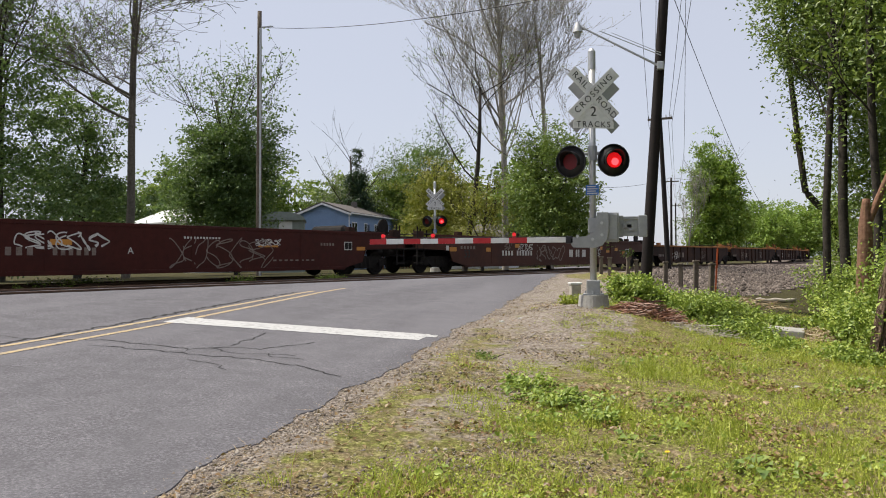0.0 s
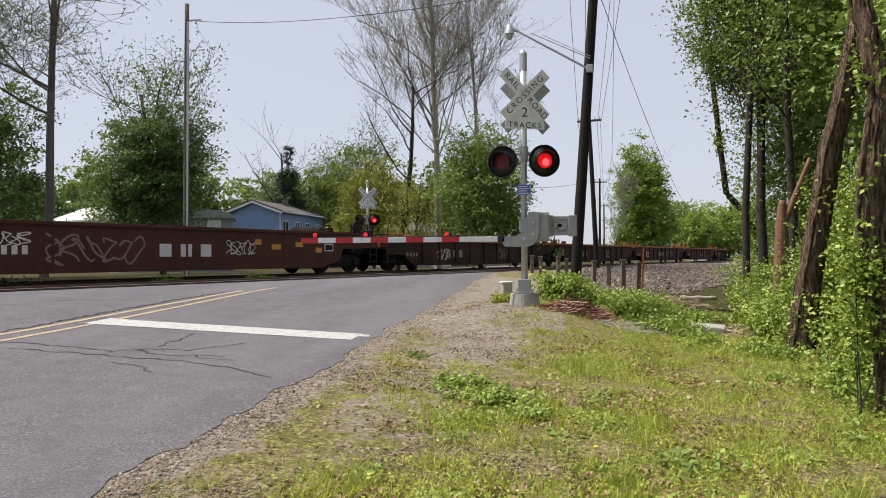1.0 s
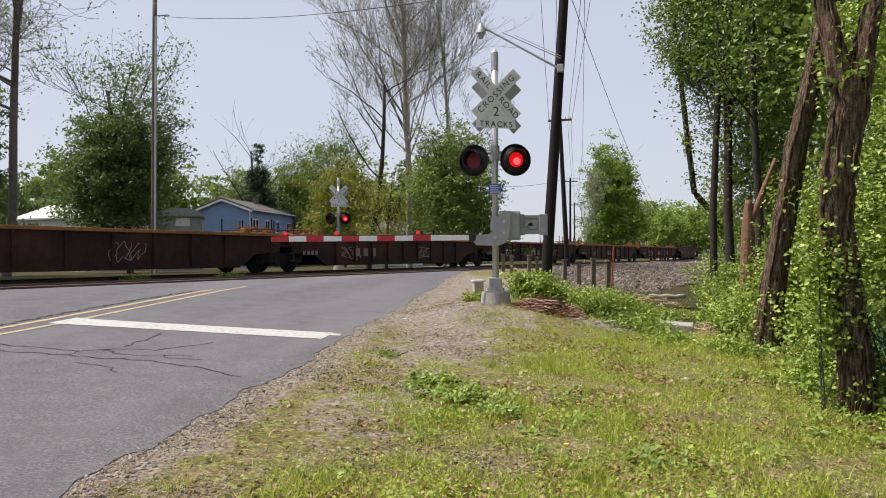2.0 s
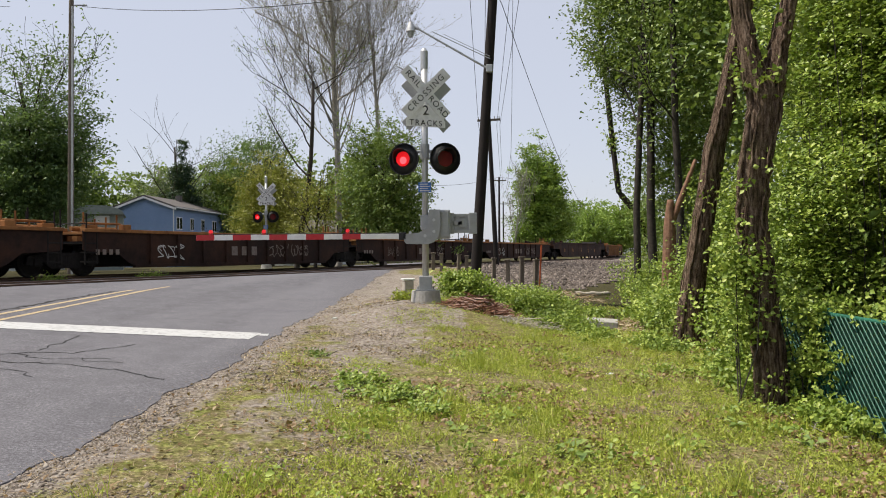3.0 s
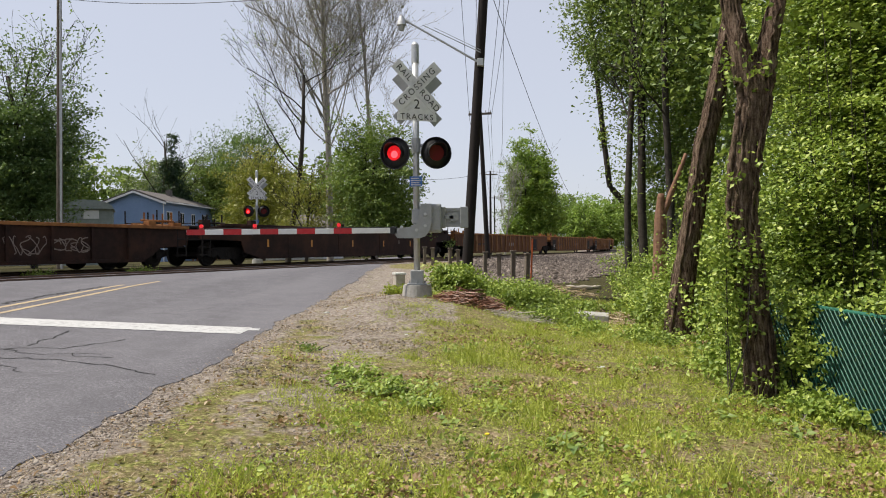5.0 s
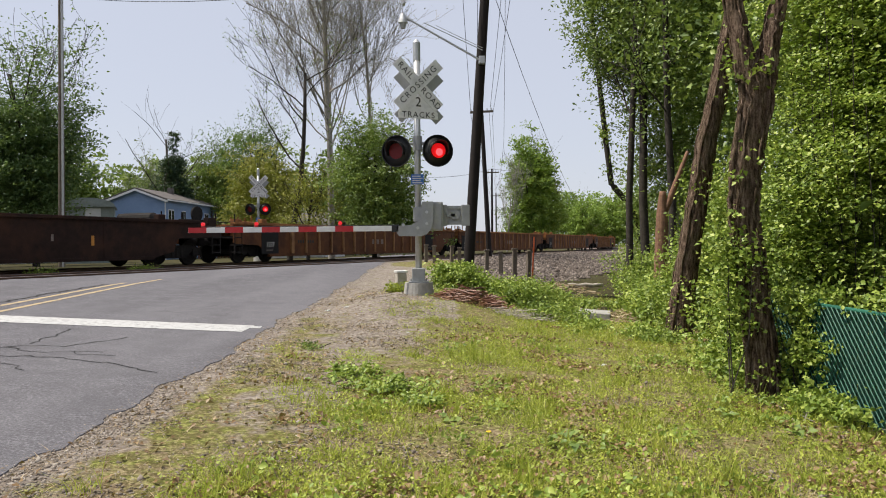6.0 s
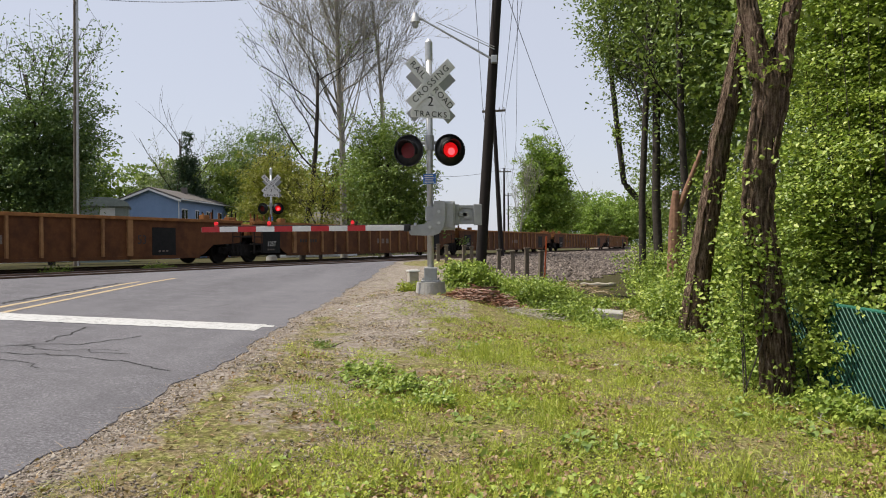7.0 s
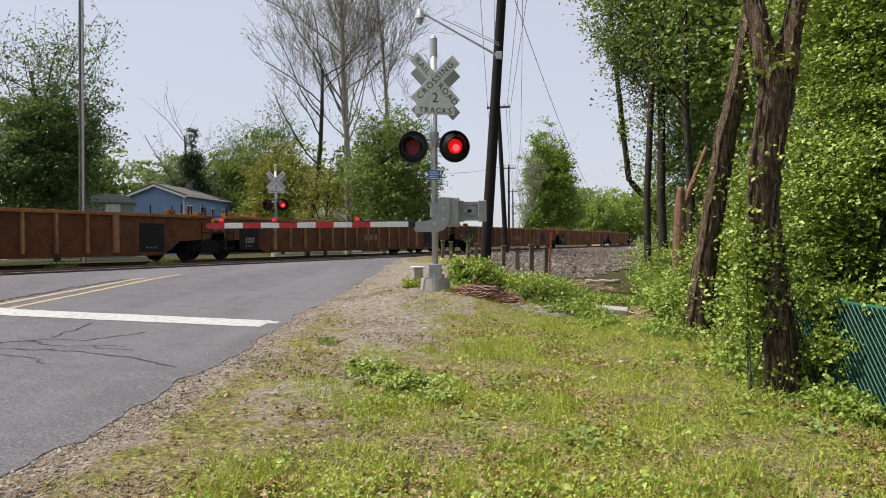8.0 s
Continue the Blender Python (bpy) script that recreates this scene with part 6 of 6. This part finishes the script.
wire([(-10.0, -20.0, 11.6), (2.0, 30.0, 11.44), (15.81, 90.0, 6.25), (26.0, 130.0, 5.0)], 0.014, 1.0)
wire([(1.7, 19.9, 12.8), (3.9, 50.0, 8.3), (4.0, 60.0, 6.2)], 0.010, 0.9)
wire([(-17.35, 35.9, 13.4), (1.02, 20.0, 8.75)], 0.013, 0.45)
wire([(-4.0, 60.0, 7.2), (5.3, 86.0, 10.2), (16.0, 120.0, 14.0)], 0.016, 0.5)
wire([(-0.35, 19.9, 8.3), (-0.1, 19.9, 8.75), (0.98, 20.0, 9.2)], 0.010, 0.02)


# ---- houses beyond the crossing ------------------------------------------
def siding(name, parent, w, z0, z1, pitch, material, gable=0.0, m=None):
    """Lap siding on a wall w wide, facing -y, one board at a time; gable: height of the triangle on top."""
    wall = part(name, box(-w / 2 + 0.03, w / 2 - 0.03, 0.02, 0.1, z0, z1), material, parent)
    if m is not None:
        wall.matrix_basis = m
    for i in range(int((z1 + gable - z0) / pitch)):
        a, b = z0 + i * pitch, z0 + (i + 1) * pitch
        ha, hb = (w / 2 if z <= z1 or not gable else w / 2 * max(0.02, 1 - (z - z1) / gable) for z in (a, b))
        bm = bmesh.new()
        vs = [bm.verts.new(p) for p in ((-ha, -0.03, a), (ha, -0.03, a), (hb, -0.008, b), (-hb, -0.008, b), (-ha, 0.018, a), (ha, 0.018, a), (hb, 0.018, b), (-hb, 0.018, b))]
        for q in ((0, 1, 2, 3), (1, 5, 6, 2), (5, 4, 7, 6), (4, 0, 3, 7), (4, 5, 1, 0), (3, 2, 6, 7)):
            bm.faces.new([vs[k] for k in q])
        part("siding_board", bm, material, wall)
    return wall


def window(parent, x, y, z, w, h):
    win = part("window", box(x - w / 2, x + w / 2, y - 0.02, y + 0.06, z, z + h), M_trim, parent)
    for s in (-1, 1):
        part("pane", box(x + s * w / 4 - w / 5, x + s * w / 4 + w / 5, y - 0.026, y - 0.018, z + 0.09, z + h - 0.09), M_glass, win)


def build_house():
    bx, by = -25.55, 70.0
    a = radians(3)
    w, length, z0, eave, rise = 5.2, 14.0, -0.2, 5.55, 0.98
    # origin at the middle of the gable wall, -y outwards from the gable
    cx, cy = bx - math.cos(a) * w / 2, by + math.sin(a) * w / 2
    ho = thing("house", "pale blue lap-sided house with a grey shingle roof", "house", pose(cx, cy, 0.55, 0, 0, -3))
    siding("gable_wall", ho, w, z0, eave, 0.22, M_blue_wall, rise)
    siding("side_wall", ho, length, z0, eave, 0.22, M_blue_wall, 0.0, pose(w / 2, length / 2, 0, 0, 0, 90))
    back = part("back_wall", box(-w / 2, w / 2 - 0.15, length - 0.1, length, z0, eave), M_blue_wall, ho)
    part("left_wall", box(-w / 2, -w / 2 + 0.1, 0.1, length - 0.1, z0, eave), M_blue_wall, ho)
    for s in (-1, 1):
        bm = prism([(0, eave + rise + 0.16), (0, eave + rise + 0.02), (s * (w / 2 + 0.4), eave - 0.10), (s * (w / 2 + 0.4), eave + 0.06)], "y", -0.4, length + 0.3)
        part("roof", bm, M_roof, ho)
        bm = prism([(0, eave + rise + 0.02), (0, eave + rise - 0.16), (s * (w / 2 + 0.42), eave - 0.30), (s * (w / 2 + 0.42), eave - 0.10)], "y", -0.42, -0.34)
        part("bargeboard", bm, M_trim, ho)
    part("gutter", box(w / 2 + 0.38, w / 2 + 0.5, -0.35, length, eave - 0.12, eave + 0.0, 0.02), M_trim, ho)
    part("downpipe", cyl((w / 2 + 0.08, -0.06, 0), (w / 2 + 0.08, -0.06, eave), 0.05, None, 8), M_trim, ho)
    frame_ob = thing("side_windows", "", "")
    frame_ob.parent = ho
    frame_ob.name = "window_bay"
    frame_ob.matrix_basis = pose(w / 2, length / 2, 0, 0, 0, 90)
    for x, ww in ((-5.6, 1.3), (-2.6, 0.9), (0.2, 0.9), (3.4, 1.2)):
        window(frame_ob, x, -0.03, 3.5, ww, 1.2)
    part("chimney", box(0.2, 0.7, length * 0.45, length * 0.45 + 0.5, eave + 0.9, eave + rise + 0.55, 0.02), M_roof, ho)
    # deck with a railing along the side
    dk = part("deck", box(w / 2 + 0.1, w / 2 + 2.4, 1.0, length, 2.0, 2.15), M_deck, ho)
    part("deck_rail", box(w / 2 + 2.32, w / 2 + 2.4, 1.0, length, 3.2, 3.3), M_deck, dk)
    for k in range(13):
        part("deck_post", box(w / 2 + 2.3, w / 2 + 2.42, 1.0 + k * 1.03, 1.1 + k * 1.03, 0, 3.2), M_deck, dk)
    for k in range(52):
        part("baluster", box(w / 2 + 2.34, w / 2 + 2.38, 1.2 + k * 0.24, 1.24 + k * 0.24, 2.15, 3.2), M_trim if k % 5 == 0 else M_deck, dk)


build_house()


def build_garage():
    g = thing("shed", "grey-green metal shed with a rounded low roof", "shed", pose(-25.2, 54.0, 0.6, 0, 0, 22))
    w, d, h = 3.5, 5.0, 4.05
    part("body", box(-w / 2, w / 2, 0, d, -0.3, h, 0.03), M_shed, g)
    arc = [(-w / 2 - 0.15, h - 0.05)] + [(-w / 2 * math.cos(i * math.pi / 10) * 1.06, h + 0.6 * math.sin(i * math.pi / 10)) for i in range(11)] + [(w / 2 + 0.15, h - 0.05)]
    part("roof", prism(arc, "y", -0.25, d + 0.2), M_shed, g)
    for k in range(9):
        x = -w / 2 + 0.2 + k * 0.41
        part("panel_seam", box(x, x + 0.05, -0.02, 0.0, 0, h - 0.1), M_shed, g)
    part("louvre_vent", box(-0.1, 0.9, -0.06, 0.0, h - 0.75, h - 0.15, 0.01), M_pale_wall, g)


build_garage()


def build_white_house(x, y, rz, w, h, label, roof):
    g = thing("house", label, "house", pose(x, y, 0.6, 0, 0, rz))
    siding("wall", g, w, -0.3, h, 0.24, M_pale_wall)
    part("body", box(-w / 2 + 0.02, w / 2 - 0.02, 0.1, 6, -0.3, h), M_pale_wall, g)
    part("roof", prism([(-0.5, h), (3, h + 1.3), (6.5, h), (6.5, h - 0.12), (3, h + 1.15), (-0.5, h - 0.12)], "x", -w / 2 - 0.3, w / 2 + 0.3), roof, g)
    for k in (-0.3, 0.05, 0.32):
        window(g, w * k, -0.03, 1.3, 1.1, 1.2)


build_white_house(-36.4, 56.0, -22, 8, 4.1, "pale sided house half hidden by trees", M_pale_wall)
build_white_house(-13.8, 70.0, -10, 6, 3.0, "grey roofed outbuilding behind the crossing", M_roof)

# ---- the road's cracks and bits on the verge ------------------------------
crack([(-7.36, 3.4), (-7.38, 7.0), (-7.33, 10.3), (-7.40, 13.6), (-7.32, 16.6)], 0.085, 1)
crack([(-8.6, 8.3), (-7.14, 8.43), (-6.6, 8.66), (-6.0, 8.62), (-5.2, 8.5), (-4.95, 8.85), (-4.4, 8.9), (-4.28, 9.3), (-4.05, 9.75)], 0.036, 2)
crack([(-4.85, 8.98), (-4.95, 9.6), (-5.04, 10.3)], 0.030, 3)
crack([(-6.4, 8.3), (-5.9, 8.25), (-5.02, 8.2), (-4.26, 8.18), (-3.52, 8.03), (-2.88, 7.63)], 0.036, 4)
crack([(-5.05, 8.68), (-4.61, 8.47), (-4.21, 8.58), (-3.83, 8.61)], 0.026, 5)
crack([(-4.21, 8.58), (-4.0, 8.4), (-3.63, 8.42)], 0.022, 6)
crack([(-4.49, 12.94), (-4.2, 13.4), (-4.1, 13.9)], 0.02, 7)
crack([(-4.77, 12.64), (-4.31, 12.56)], 0.025, 10)
crack([(-4.79, 7.82), (-4.38, 7.72), (-4.1, 7.45)], 0.022, 11)
crack([(-5.2, 8.5), (-5.05, 8.2)], 0.022, 12)
crack([(-9.8, 12.9), (-8.9, 13.0), (-8.0, 13.6)], 0.022, 13)
crack([(-7.9, 6.2), (-7.1, 6.6), (-6.5, 6.5), (-5.9, 6.9)], 0.018, 14)
crack([(-5.8, 17.0), (-4.4, 16.8), (-3.2, 17.3)], 0.025, 9)

for x, y in ((0.31, 5.75),):
    d = thing("dandelion", "yellow dandelion flower on a short stalk", "flower", pose(x, y, ground_z(x, y)), "dandelions")
    part("stalk", cyl((0, 0, -0.01), (0.005, 0, 0.07), 0.003, None, 6), M_grass, d)
    bm = bmesh.new()
    for k in range(12):
        c, s = math.cos(k * 0.5236), math.sin(k * 0.5236)
        add_box(bm, -0.002, 0.02, -0.004, 0.004, 0.0, 0.006, 0, Matrix.Translation((0.005, 0, 0.07)) @ pose(0, 0, 0, 0, -20, k * 30))
    part("flower_head", bm, M_dandelion, d)
for x, y, s in ((-0.57, 11.2, 0.04), (-2.05, 13.4, 0.05), (-1.75, 13.6, 0.04), (1.9, 9.3, 0.045)):
    bm = bmesh.new()
    bmesh.ops.create_icosphere(bm, subdivisions=1, radius=s)
    for v in bm.verts:
        v.co = Vector((v.co.x * 1.3, v.co.y, v.co.z * 0.35)) + Vector((random.uniform(-1, 1), random.uniform(-1, 1), random.uniform(-0.3, 0.3))) * s * 0.25
    ob = part("litter_scrap", bm, M_litter)
    ob.matrix_basis = pose(x, y, ground_z(x, y) + s * 0.25, 0, 0, x * 100)
    tagged(ob, "crumpled pale scrap of litter on the grass", "litter", "litter scraps")
# broad pale weed leaves close to the eye
rng = np.random.default_rng(9)
for k, (x, y) in enumerate(((-0.24, 6.7), (0.80, 5.6), (0.95, 5.9), (2.5, 7.0), (-0.6, 7.1), (0.1, 6.2), (2.9, 6.3))):
    c = np.array((x, y, ground_z(x, y) + 0.05)) + rng.normal(size=(9, 3)) * np.array((0.07, 0.07, 0.015))
    ob = new("broad_weed", leaf_mesh("broad_weed", c - np.array((x, y, ground_z(x, y))), 0.10, M_leaf_wood, rng, 0.75, 0.6))
    ob.matrix_basis = pose(x, y, ground_z(x, y))
    tagged(ob, "broad flat weed rosette in the grass", "weed", "broad weeds", "stuff")

motions()
